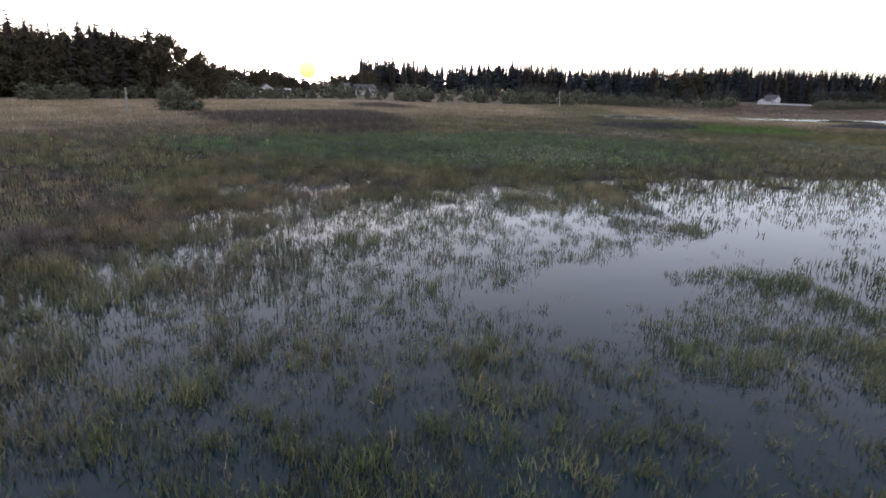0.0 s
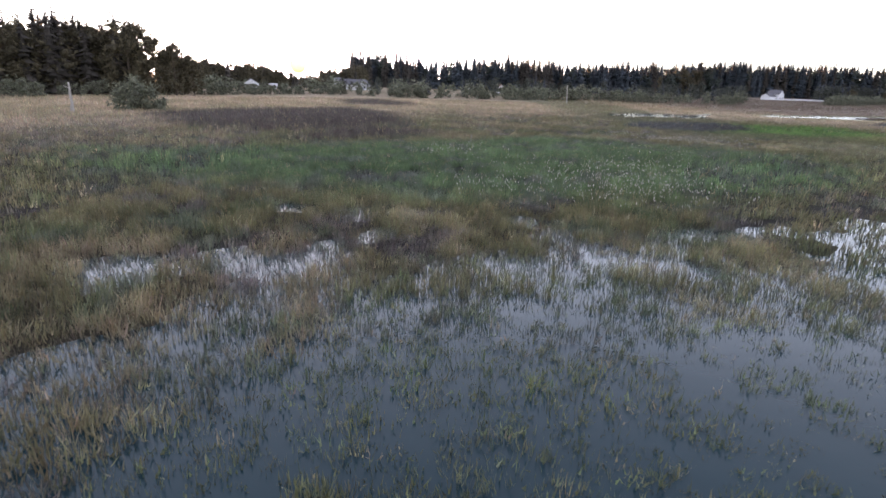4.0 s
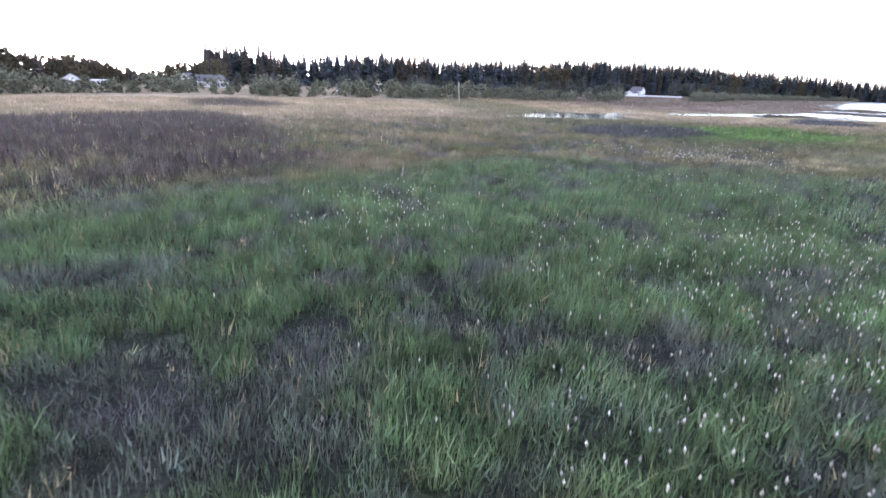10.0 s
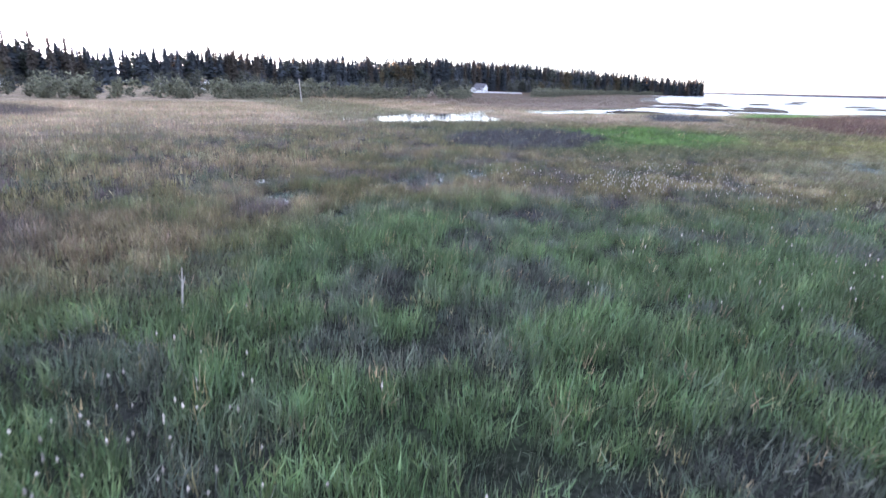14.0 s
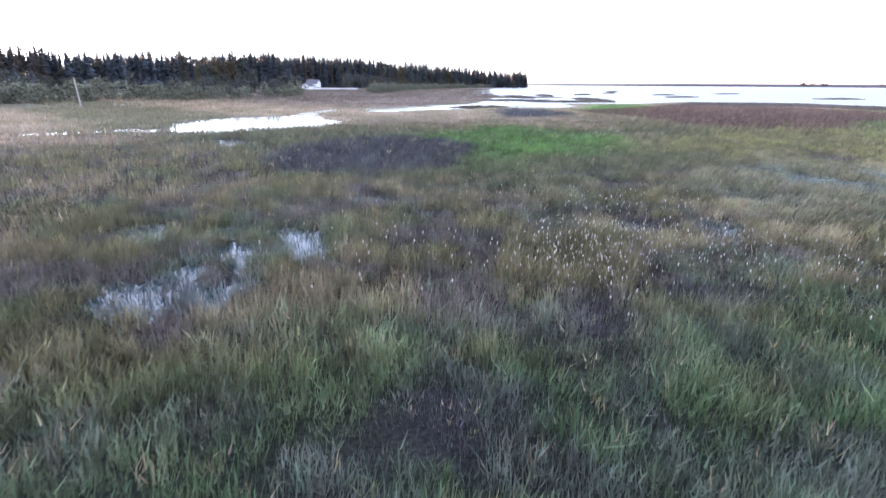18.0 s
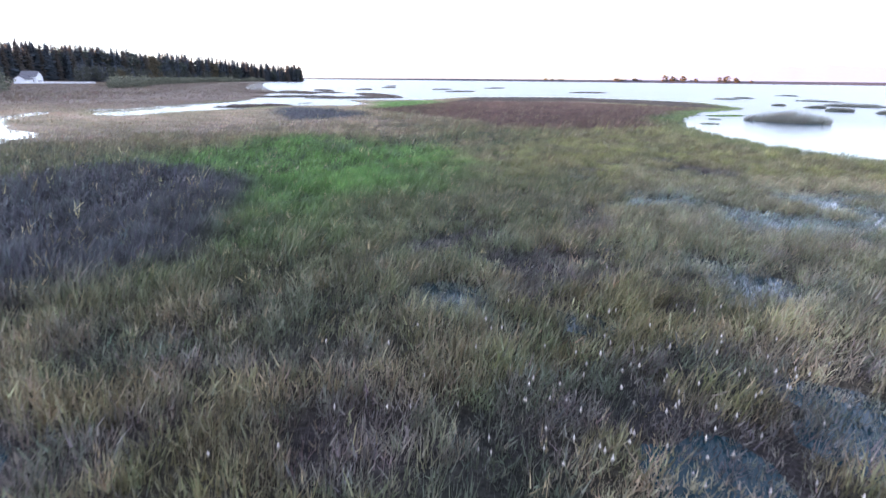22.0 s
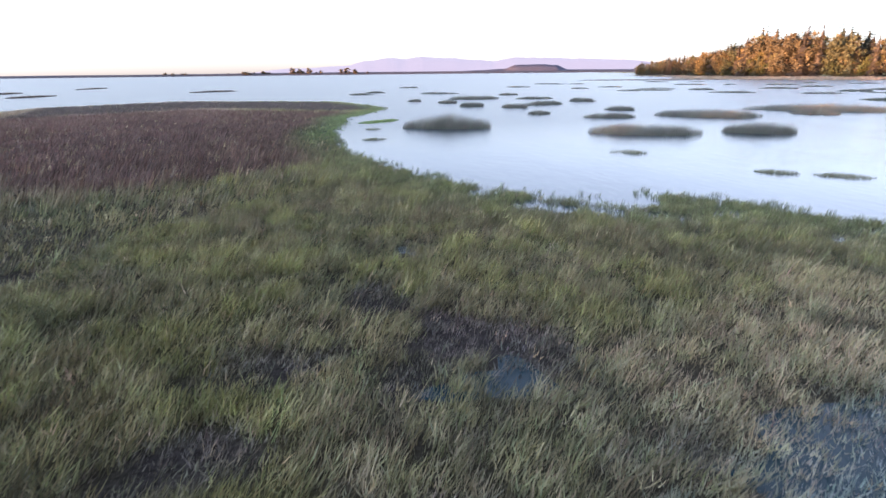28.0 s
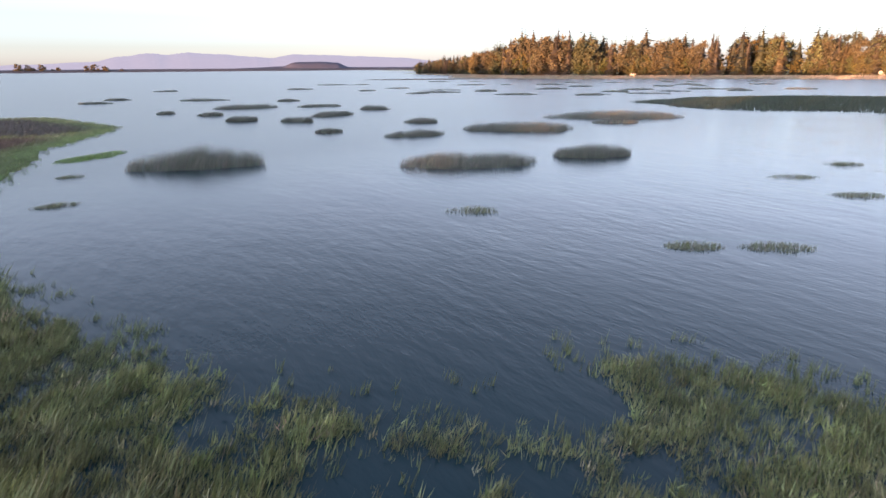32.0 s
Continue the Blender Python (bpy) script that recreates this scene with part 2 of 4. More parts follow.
def cover(x, y):
    """What grows at a place: colour, height, thickness 0..1, and how high the ground lies over the water."""
    x, y = np.asarray(x, float), np.asarray(y, float)
    wob = (fnoise(x, y, 9.0, 1) - 0.5) * 7 + (vnoise(x, y, 1.7, 2) - 0.5) * 3.0
    shore = np.maximum(inside(LAND, x, y), inside(EAST_LAND, x, y))
    near = along(TRACK, x, y)
    close = step(70, 25, near)
    big, mid, fine = fnoise(x, y, 22, 3), fnoise(x, y, 6, 4), vnoise(x, y, 1.3, 6)
    tan = np.clip(step(0.42, 0.68, mid) * (0.7 - 0.3 * close) + step(18, 60, near) * 0.5, 0, 1)[..., None]
    west = step(4, -8, x) * step(70, 55, y)
    tan = np.clip(tan + 0.15 * west[..., None], 0, 1) * (1 - 0.8 * step(34, 40, y) * step(66, 50, y))[..., None]
    rgb = OLIVE * (1 - tan) + TAN * tan
    straw = step(0.60, 0.8, mid * 0.5 + fine * 0.5)[..., None]
    rgb = rgb * (1 - 0.28 * straw) + STRAW * 0.28 * straw
    tall, thick = 0.56 + 0.26 * big + 0.12 * step(74, 84, y), np.ones_like(x)
    # the ground lies about at the water's height, and water stands in the low places between the tussocks
    level = -0.008 + 0.08 * fnoise(x, y, 3.0, 11)
    level = level + step(8, 20, near) * 0.06

    def blend(mask, colour, height, k=1.0):
        nonlocal rgb, tall
        m = (mask * k)[..., None]
        rgb = rgb * (1 - m) + colour * m
        tall = tall * (1 - mask) + height * mask

    blend(step(0.50, 0.62, 0.65 * fnoise(x, y, 3.2, 14) + 0.35 * fine) * close, ASH, tall * 0.8, 0.6 * (1 - 0.5 * step(44, 56, x)))
    blend(step(0.54, 0.64, 0.7 * fnoise(x, y, 2.6, 44) + 0.3 * fine) * close, LUSH, tall * 1.05, 0.4)
    blend(step(30, 42, x + wob) * step(104, 92, y) * step(0.36, 0.56, fnoise(x, y, 2.4, 45)), np.array((0.168, 0.172, 0.080)), tall, 0.7)
    blend(step(42, 62, x + wob) * step(100, 88, y), SEDGE * (0.75 + 0.5 * fine[..., None]), tall * 0.95, 0.25 + 0.5 * vnoise(x, y, 3.0, 33))
    blend(step(46, 58, x + wob) * step(100, 90, y) * step(0.50, 0.62, 0.7 * fnoise(x, y, 1.9, 46) + 0.3 * fine), np.array((0.218, 0.218, 0.068)), tall * 1.1, 0.6)
    blend(step(26, 34, x + wob) * step(62, 52, x) * step(84, 89, y + wob * 0.5), np.array((0.112, 0.124, 0.070)), tall, 0.6)
    blend(step(36, 42, x + wob) * step(66, 58, x) * step(87, 82, y + wob * 0.5), np.array((0.27, 0.25, 0.19)), tall, 0.35)
    blend(step(158, 185, y + wob) * step(70, 115, x), UMBER, tall, 0.85)
    for poly, colour in zip(GREEN, (LUSH, VIVID, VIVID)):
        lush = step(-4.0, 4.0, inside(poly, x, y) + wob)
        blend(lush, colour * (0.86 + 0.56 * mid[..., None]), 0.68 + 0.2 * fine, 0.92)
        blend(lush * step(0.48, 0.64, 0.6 * fnoise(x, y, 2.4, 15) + 0.4 * fine), ASH, tall * 0.78, 0.55 if poly is GREEN[0] else 0.2)
        level = level + 0.03 * lush
    for poly, colour, soft in zip(DARK, (BROWN, BROWN, DUSK, BROWN, BROWN, DUSK), (3.0, 2.5, 1.0, 1.5, 3.0, 1.5)):
        blend(step(-soft, soft * 1.3, inside(poly, x, y) + wob * 0.45), colour * (0.85 + 0.3 * mid[..., None]), 0.95 + 0.15 * fine)
    blend(step(-1.5, 2, inside(RED, x, y) + wob * 0.5), RUST * (0.8 + 0.5 * mid[..., None]), 0.75 + 0.2 * fine, 0.92)
    depth = inside(FLOODED, x, y) + wob * 1.3 + (fnoise(x, y, 1.8, 23) - 0.5) * 11
    clump = step(0.40, 0.56, 0.03 + 0.28 * step(13, 2, depth) + 0.10 * step(4, -8, x) + 0.06 * step(20, 12, y) + 0.10 * step(29, 37, y) + 0.45 * fnoise(x, y, 4.0, 21) + 0.55 * vnoise(x, y, 0.5, 22))
    tuft = spots(TUFTS, x, y, 1.8) * step(0.15, 0.45, vnoise(x, y, 0.6, 28))
    clump = np.maximum(clump, tuft)
    flood = step(-6, 5, depth)
    blend(flood * step(-2, 9, depth), LUSH * np.array((1.05, 0.86, 0.75)), 0.21 + 0.17 * clump + 0.16 * step(7, -1, depth), 0.65)
    blend(flood * step(22, 27, y) * (1 - clump), np.array((0.30, 0.29, 0.27)), tall, 0.45)
    thick = thick * (1 - flood) + flood * (0.12 + (0.48 + 0.3 * step(7, -2, depth)) * clump)
    thick, tall = np.maximum(thick, 0.85 * tuft), tall + 0.16 * tuft
    level = level * (1 - flood) + flood * (-0.14 + 0.06 * clump)
    for poly in WET_SPOTS:
        wet = step(-0.8, 1.2, inside(poly, x, y) + wob * 0.4 + (vnoise(x, y, 0.7, 17) - 0.5) * 3)
        wet = wet * step(0.34, 0.56, fnoise(x, y, 3.2, 27))
        blend(wet, BLUISH * (0.8 + 0.9 * fine[..., None]), 0.45, 0.8)
        thick *= 1 - 0.42 * wet
        level = level * (1 - wet) - 0.06 * wet
    wet = spots(PUDDLES, x, y, 1.7)
    blend(wet, BLUISH, 0.42, 0.4)
    thick *= 1 - (0.48 - 0.22 * step(22, 28, x)) * wet
    level = level * (1 - wet) - 0.11 * wet
    mud = spots(MUD, x, y, 2.4)
    blend(mud, ASH * 0.8, 0.45, 0.6)
    thick *= 1 - 0.3 * mud
    level = level + 0.03 * mud
    blend(spots(DRY, x, y, 1.5), STRAW, tall, 0.5)
    for poly in OPEN_POOLS:
        pool = step(-0.6, 0.8, inside(poly, x, y) + wob * 0.25)
        thick *= 1 - 0.97 * pool
        level = level * (1 - pool) - 0.3 * pool
    # the fringe along the open water: greener, with water among the stems
    fringe = step(8, 2, shore) * step(150, 60, near)
    open_bank = step(97, 88, x)
    blend(fringe * 0.8, MOSS, 0.42, 0.8)
    blend(fringe * step(104, 124, x), VIVID * 1.1, 0.35, 0.45)
    sea = step(1.0, -0.8, shore + wob * 0.25)
    sea = np.maximum(sea, step(-1, 1.5, inside(POND, x, y) + wob * 0.3))
    for line in CREEKS:
        sea = np.maximum(sea, step(1.7, 0.8, along(line, x, y) + wob * 0.25))
    for poly in CHANNELS:
        sea = np.maximum(sea, step(-0.8, 0.8, inside(poly, x, y) + wob * 0.15))
    mats = step(0.46, 0.60, 0.6 * fnoise(x, y, 4.5, 25) + 0.4 * vnoise(x, y, 0.8, 26) + 0.025 * shore)
    thick = thick * (1 - sea) * (1 - 0.85 * step(7, 3, shore) * (1 - mats) * open_bank)
    gap = spots(COVE_GAPS, x, y, 0.8)
    thick *= 1 - 0.97 * gap
    level = level * (1 - sea) - sea * 0.9 - 0.15 * fringe * (1 - sea) * open_bank - 0.2 * gap * (1 - sea)
    tall = tall * (1 - 0.45 * step(20, 70, near) * (shore < 40))
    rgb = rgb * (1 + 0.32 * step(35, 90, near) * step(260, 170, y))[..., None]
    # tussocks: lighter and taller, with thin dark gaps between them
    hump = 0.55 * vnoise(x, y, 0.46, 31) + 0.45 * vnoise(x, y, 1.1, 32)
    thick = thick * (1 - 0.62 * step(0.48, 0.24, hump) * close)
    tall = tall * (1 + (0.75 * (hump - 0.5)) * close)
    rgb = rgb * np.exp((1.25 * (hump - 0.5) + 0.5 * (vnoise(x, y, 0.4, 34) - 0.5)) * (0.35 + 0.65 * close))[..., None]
    return rgb, tall, thick, level


# ---------------------------------------------------------------- mesh helpers
def mesh_of(name, verts, faces, tint=None):
    """A mesh from arrays: verts (n,3), faces (m,3) or (m,4); tint (n,3) is kept as a colour attribute."""
    me = bpy.data.meshes.new(name)
    verts, faces = np.asarray(verts, np.float32), np.asarray(faces, np.int32)
    k = faces.shape[1]
    me.vertices.add(len(verts)), me.loops.add(faces.size), me.polygons.add(len(faces))
    me.vertices.foreach_set("co", verts.ravel())
    me.loops.foreach_set("vertex_index", faces.ravel())
    me.polygons.foreach_set("loop_start", np.arange(0, faces.size, k, dtype=np.int32))
    if tint is not None:
        layer = me.color_attributes.new("tint", "FLOAT_COLOR", "POINT")
        layer.data.foreach_set("color", np.c_[tint, np.ones(len(tint))].astype(np.float32).ravel())
    me.update(calc_edges=True)
    me.validate()
    return me


def thing(name, me, material, label, category, kind="", group=""):
    me.materials.append(material)
    return tagged(new(name, me), label, category, group, kind)


def part(name, me, material, parent, label=""):
    if isinstance(me, bmesh.types.BMesh):
        bm, me = me, bpy.data.meshes.new(name)
        bm.to_mesh(me), bm.free()
    me.materials.append(material)
    ob = new(name, me)
    ob.parent = parent
    return tagged(ob, label)


# ---------------------------------------------------------------- materials
def material(name, rough=0.8, spec=0.3):
    m = bpy.data.materials.new(name)
    m.use_nodes = True
    b = m.node_tree.nodes["Principled BSDF"]
    b.inputs["Roughness"].default_value, b.inputs["Specular IOR Level"].default_value = rough, spec
    return m, m.node_tree.nodes, m.node_tree.links, b


def tinted(name, rough=0.7, spec=0.25, grain=0.35, size=3.0, through=0.0, fine=0.0):
    """Colour from the mesh's tint, varied blade by blade and by a fine noise."""
    m, n, l, b = material(name, rough, spec)
    a = n.new("ShaderNodeAttribute")
    a.attribute_name = "tint"
    geo = n.new("ShaderNodeNewGeometry")
    tex = n.new("ShaderNodeTexNoise")
    tex.inputs["Scale"].default_value, tex.inputs["Detail"].default_value = size, 5
    l.new(geo.outputs["Position"], tex.inputs["Vector"])
    add = n.new("ShaderNodeMath")
    add.operation = "ADD"
    l.new(geo.outputs["Random Per Island"], add.inputs[0]), l.new(tex.outputs["Fac"], add.inputs[1])
    span = n.new("ShaderNodeMapRange")
    span.inputs["From Min"].default_value, span.inputs["From Max"].default_value = 0.3, 1.7
    span.inputs["To Min"].default_value, span.inputs["To Max"].default_value = 1 - grain, 1 + grain
    l.new(add.outputs[0], span.inputs["Value"])
    mul = n.new("ShaderNodeVectorMath")
    mul.operation = "SCALE"
    l.new(a.outputs["Color"], mul.inputs[0]), l.new(span.outputs["Result"], mul.inputs["Scale"])
    l.new(mul.outputs["Vector"], b.inputs["Base Color"])
    if fine:
        mat = n.new("ShaderNodeTexNoise")
        mat.inputs["Scale"].default_value, mat.inputs["Detail"].default_value = fine, 6
        l.new(geo.outputs["Position"], mat.inputs["Vector"])
        spread_ = n.new("ShaderNodeMapRange")
        spread_.inputs["From Min"].default_value, spread_.inputs["From Max"].default_value = 0.34, 0.66
        spread_.inputs["To Min"].default_value, spread_.inputs["To Max"].default_value = 0.5, 1.5
        l.new(mat.outputs["Fac"], spread_.inputs["Value"])
        again = n.new("ShaderNodeVectorMath")
        again.operation = "SCALE"
        l.new(mul.outputs["Vector"], again.inputs[0]), l.new(spread_.outputs["Result"], again.inputs["Scale"])
        l.new(again.outputs["Vector"], b.inputs["Base Color"])
        relief = n.new("ShaderNodeBump")
        relief.inputs["Distance"].default_value = 0.08
        l.new(mat.outputs["Fac"], relief.inputs["Height"]), l.new(relief.outputs["Normal"], b.inputs["Normal"])
    if through:
        t = n.new("ShaderNodeBsdfTranslucent")
        mix = n.new("ShaderNodeMixShader")
        mix.inputs["Fac"].default_value = through
        l.new(mul.outputs["Vector"], t.inputs["Color"])
        l.new(b.outputs["BSDF"], mix.inputs[1]), l.new(t.outputs["BSDF"], mix.inputs[2])
        l.new(mix.outputs["Shader"], n["Material Output"].inputs["Surface"])
    return m


def grained(name, low, high, size=2.0, rough=0.8, spec=0.3, bump=0.3, random_object=0.0):
    """Two colours mixed by noise at two scales, with fine relief."""
    m, n, l, b = material(name, rough, spec)
    co = n.new("ShaderNodeTexCoord")
    big, small = n.new("ShaderNodeTexNoise"), n.new("ShaderNodeTexNoise")
    big.inputs["Scale"].default_value, small.inputs["Scale"].default_value = size, size * 9
    big.inputs["Detail"].default_value = small.inputs["Detail"].default_value = 5
    for t in (big, small):
        l.new(co.outputs["Object"], t.inputs["Vector"])
    mix = n.new("ShaderNodeMath")
    mix.operation = "MULTIPLY_ADD"
    mix.inputs[1].default_value = 0.5
    l.new(small.outputs["Fac"], mix.inputs[0])
    half = n.new("ShaderNodeMath")
    half.operation = "MULTIPLY"
    half.inputs[1].default_value = 0.5
    l.new(big.outputs["Fac"], half.inputs[0]), l.new(half.outputs[0], mix.inputs[2])
    last = mix.outputs[0]
    if random_object:
        info = n.new("ShaderNodeObjectInfo")
        more = n.new("ShaderNodeMath")
        more.operation = "MULTIPLY_ADD"
        more.inputs[1].default_value = random_object
        l.new(info.outputs["Random"], more.inputs[0]), l.new(last, more.inputs[2])
        last = more.outputs[0]
    ramp = n.new("ShaderNodeValToRGB")
    ramp.color_ramp.elements[0].position, ramp.color_ramp.elements[1].position = 0.3, 0.7 + random_object * 0.7
    ramp.color_ramp.elements[0].color, ramp.color_ramp.elements[1].color = (*low, 1), (*high, 1)
    l.new(last, ramp.inputs["Fac"]), l.new(ramp.outputs["Color"], b.inputs["Base Color"])
    if bump:
        bm = n.new("ShaderNodeBump")
        bm.inputs["Strength"].default_value = bump
        l.new(small.outputs["Fac"], bm.inputs["Height"]), l.new(bm.outputs["Normal"], b.inputs["Normal"])
    return m


def water_material():
    m, n, l, b = material("marsh_water", 0.04, 0.42)
    b.inputs["IOR"].default_value = 1.33
    geo = n.new("ShaderNodeNewGeometry")
    tint = n.new("ShaderNodeTexNoise")
    tint.inputs["Scale"].default_value = 0.06
    l.new(geo.outputs["Position"], tint.inputs["Vector"])
    ramp = n.new("ShaderNodeValToRGB")
    ramp.color_ramp.elements[0].color, ramp.color_ramp.elements[1].color = (0.006, 0.024, 0.031, 1), (0.012, 0.036, 0.046, 1)
    l.new(tint.outputs["Fac"], ramp.inputs["Fac"]), l.new(ramp.outputs["Color"], b.inputs["Base Color"])
    stretch = n.new("ShaderNodeMapping")
    stretch.inputs["Rotation"].default_value, stretch.inputs["Scale"].default_value = (0, 0, radians(35)), (0.55, 1.5, 1)
    l.new(geo.outputs["Position"], stretch.inputs["Vector"])
    # the wind reaches the open bay and leaves the pools among the grass calm
    apart = n.new("ShaderNodeSeparateXYZ")
    wind = n.new("ShaderNodeMapRange")
    wind.inputs["From Min"].default_value, wind.inputs["From Max"].default_value = 60, 88
    wind.inputs["To Min"].default_value, wind.inputs["To Max"].default_value = 0.12, 1.0
    l.new(geo.outputs["Position"], apart.inputs["Vector"]), l.new(apart.outputs["X"], wind.inputs["Value"])
    rough = n.new("ShaderNodeMapRange")
    rough.inputs["From Min"].default_value, rough.inputs["From Max"].default_value = 85, 130
    rough.inputs["To Min"].default_value, rough.inputs["To Max"].default_value = 0.05, 0.24
    l.new(apart.outputs["X"], rough.inputs["Value"]), l.new(rough.outputs["Result"], b.inputs["Roughness"])
    last = None
    for scale, power in ((1.1, 0.035), (4.0, 0.012), (0.12, 0.08)):
        tex = n.new("ShaderNodeTexNoise")
        tex.inputs["Scale"].default_value, tex.inputs["Detail"].default_value = scale, 3
        l.new(stretch.outputs["Vector"], tex.inputs["Vector"])
        bump = n.new("ShaderNodeBump")
        bump.inputs["Distance"].default_value = power
        l.new(wind.outputs["Result"], bump.inputs["Strength"])
        l.new(tex.outputs["Fac"], bump.inputs["Height"])
        if last:
            l.new(last.outputs["Normal"], bump.inputs["Normal"])
        last = bump
    l.new(last.outputs["Normal"], b.inputs["Normal"])
    return m


GRASS = tinted("sedge_blades", 0.52, 0.4, 0.2, 3.0, 0.14)
SOIL = tinted("marsh_soil", 0.9, 0.1, 0.4, 0.8, fine=11.0)
WATER = water_material()
NEEDLES = tinted("tree_foliage", 0.7, 0.2, 0.35, 0.6, 0.15)
BARK = grained("bark", (0.05, 0.04, 0.03), (0.13, 0.10, 0.08), 1.5)
PALE_WOOD = grained("weathered_wood", (0.25, 0.23, 0.21), (0.5, 0.47, 0.43), 3)
WHITE_PAINT = grained("white_siding", (0.62, 0.62, 0.64), (0.82, 0.82, 0.83), 0.6, 0.6)
GREY_ROOF = grained("grey_shingles", (0.09, 0.085, 0.095), (0.17, 0.165, 0.18), 1.2, 0.85)
DARK_GLASS = grained("window_glass", (0.02, 0.025, 0.03), (0.05, 0.055, 0.06), 1.0, 0.1, 0.5, 0)

# ---------------------------------------------------------------- ground and water
def axis(spans):
    return np.unique(np.concatenate([np.arange(a, b + s * 0.5, s) for a, b, s in spans]))


gx = axis([(-4600, -600, 250), (-600, -150, 25), (-150, -40, 3), (-40, 110, 0.85), (110, 270, 3), (270, 900, 25), (900, 4600, 250)])
gy = axis([(-4600, -500, 250), (-500, -60, 25), (-60, -5, 3), (-5, 125, 0.85), (125, 260, 3), (260, 900, 20), (900, 4600, 250)])
X, Y = np.meshgrid(gx, gy)
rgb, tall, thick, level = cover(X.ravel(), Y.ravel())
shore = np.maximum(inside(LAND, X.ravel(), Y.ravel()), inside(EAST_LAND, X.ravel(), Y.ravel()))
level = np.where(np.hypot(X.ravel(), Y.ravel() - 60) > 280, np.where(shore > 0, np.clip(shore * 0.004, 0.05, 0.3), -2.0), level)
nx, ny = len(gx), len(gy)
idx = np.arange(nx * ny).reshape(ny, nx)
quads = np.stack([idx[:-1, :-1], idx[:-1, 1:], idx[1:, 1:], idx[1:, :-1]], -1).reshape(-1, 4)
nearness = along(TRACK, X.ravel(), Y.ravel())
# near the track: dark mud, with shade under the grass painted into its colour
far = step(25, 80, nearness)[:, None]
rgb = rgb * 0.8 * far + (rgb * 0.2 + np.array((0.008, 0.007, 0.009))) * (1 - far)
ground = thing("ground", mesh_of("ground", np.c_[X.ravel(), Y.ravel(), level], quads, rgb), SOIL, "flat wet marsh ground of dark soil and matted sedge, darkened further under the near grass", "ground", "structure")
ground.data.polygons.foreach_set("use_smooth", np.ones(len(quads), bool))
wx = axis([(-4600, -200, 400), (-200, 400, 50), (400, 4600, 400)])
WX, WY = np.meshgrid(wx, wx)
widx = np.arange(len(wx) ** 2).reshape(len(wx), len(wx))
thing("water", mesh_of("water", np.c_[WX.ravel(), WY.ravel(), np.zeros(WX.size)], np.stack([widx[:-1, :-1], widx[:-1, 1:], widx[1:, 1:], widx[1:, :-1]], -1).reshape(-1, 4)), WATER, "calm shallow bay water reflecting the evening sky", "water", "structure")

# ---------------------------------------------------------------- grasses
def blades(x, y, z, height, width, rgb, lean=0.13, fan=0):
    """One tapering blade for each place; fan: how far it leans out from its tuft."""
    n = len(x)
    turn = rng.uniform(0, 2 * np.pi, n)
    side = np.c_[np.cos(turn), np.sin(turn)] * (width * 0.5)[:, None]
    sway = np.c_[vnoise(x, y, 2.2, 51) - 0.5, vnoise(x, y, 2.2, 52) - 0.5] * 0.22
    wind = np.c_[np.full(n, 0.04), -0.05 - 0.22 * step(26, 40, x) - 0.16 * step(44, 56, x)]
    tilt = rng.normal(0, 1, (n, 2)) * np.broadcast_to(lean, n)[:, None] + wind + (sway + fan) * (0.6 + 0.4 * step(24, 40, x))[:, None]
    base = np.c_[x, y]
    tip = base + tilt * height[:, None]
    verts = np.empty((n, 3, 3))
    verts[:, 0] = np.c_[base - side, z]
    verts[:, 1] = np.c_[base + side, z]
    verts[:, 2] = np.c_[tip, z + height]
    tint = np.repeat(rgb, 3, axis=0)
    return verts.reshape(-1, 3), tint


class Sheet:
    """cover() worked out once on an even grid, and read off at any place."""
    def __init__(self, x0, x1, y0, y1, cell):
        self.x0, self.y0, self.cell = x0, y0, cell
        u, v = np.meshgrid(np.arange(x0, x1, cell), np.arange(y0, y1, cell))
        self.shape = u.shape
        self.values = cover(u, v)

    def at(self, x, y):
        i = np.clip(np.round((x - self.x0) / self.cell).astype(int), 0, self.shape[1] - 1)
        j = np.clip(np.round((y - self.y0) / self.cell).astype(int), 0, self.shape[0] - 1)
        return [v[j, i] for v in self.values]


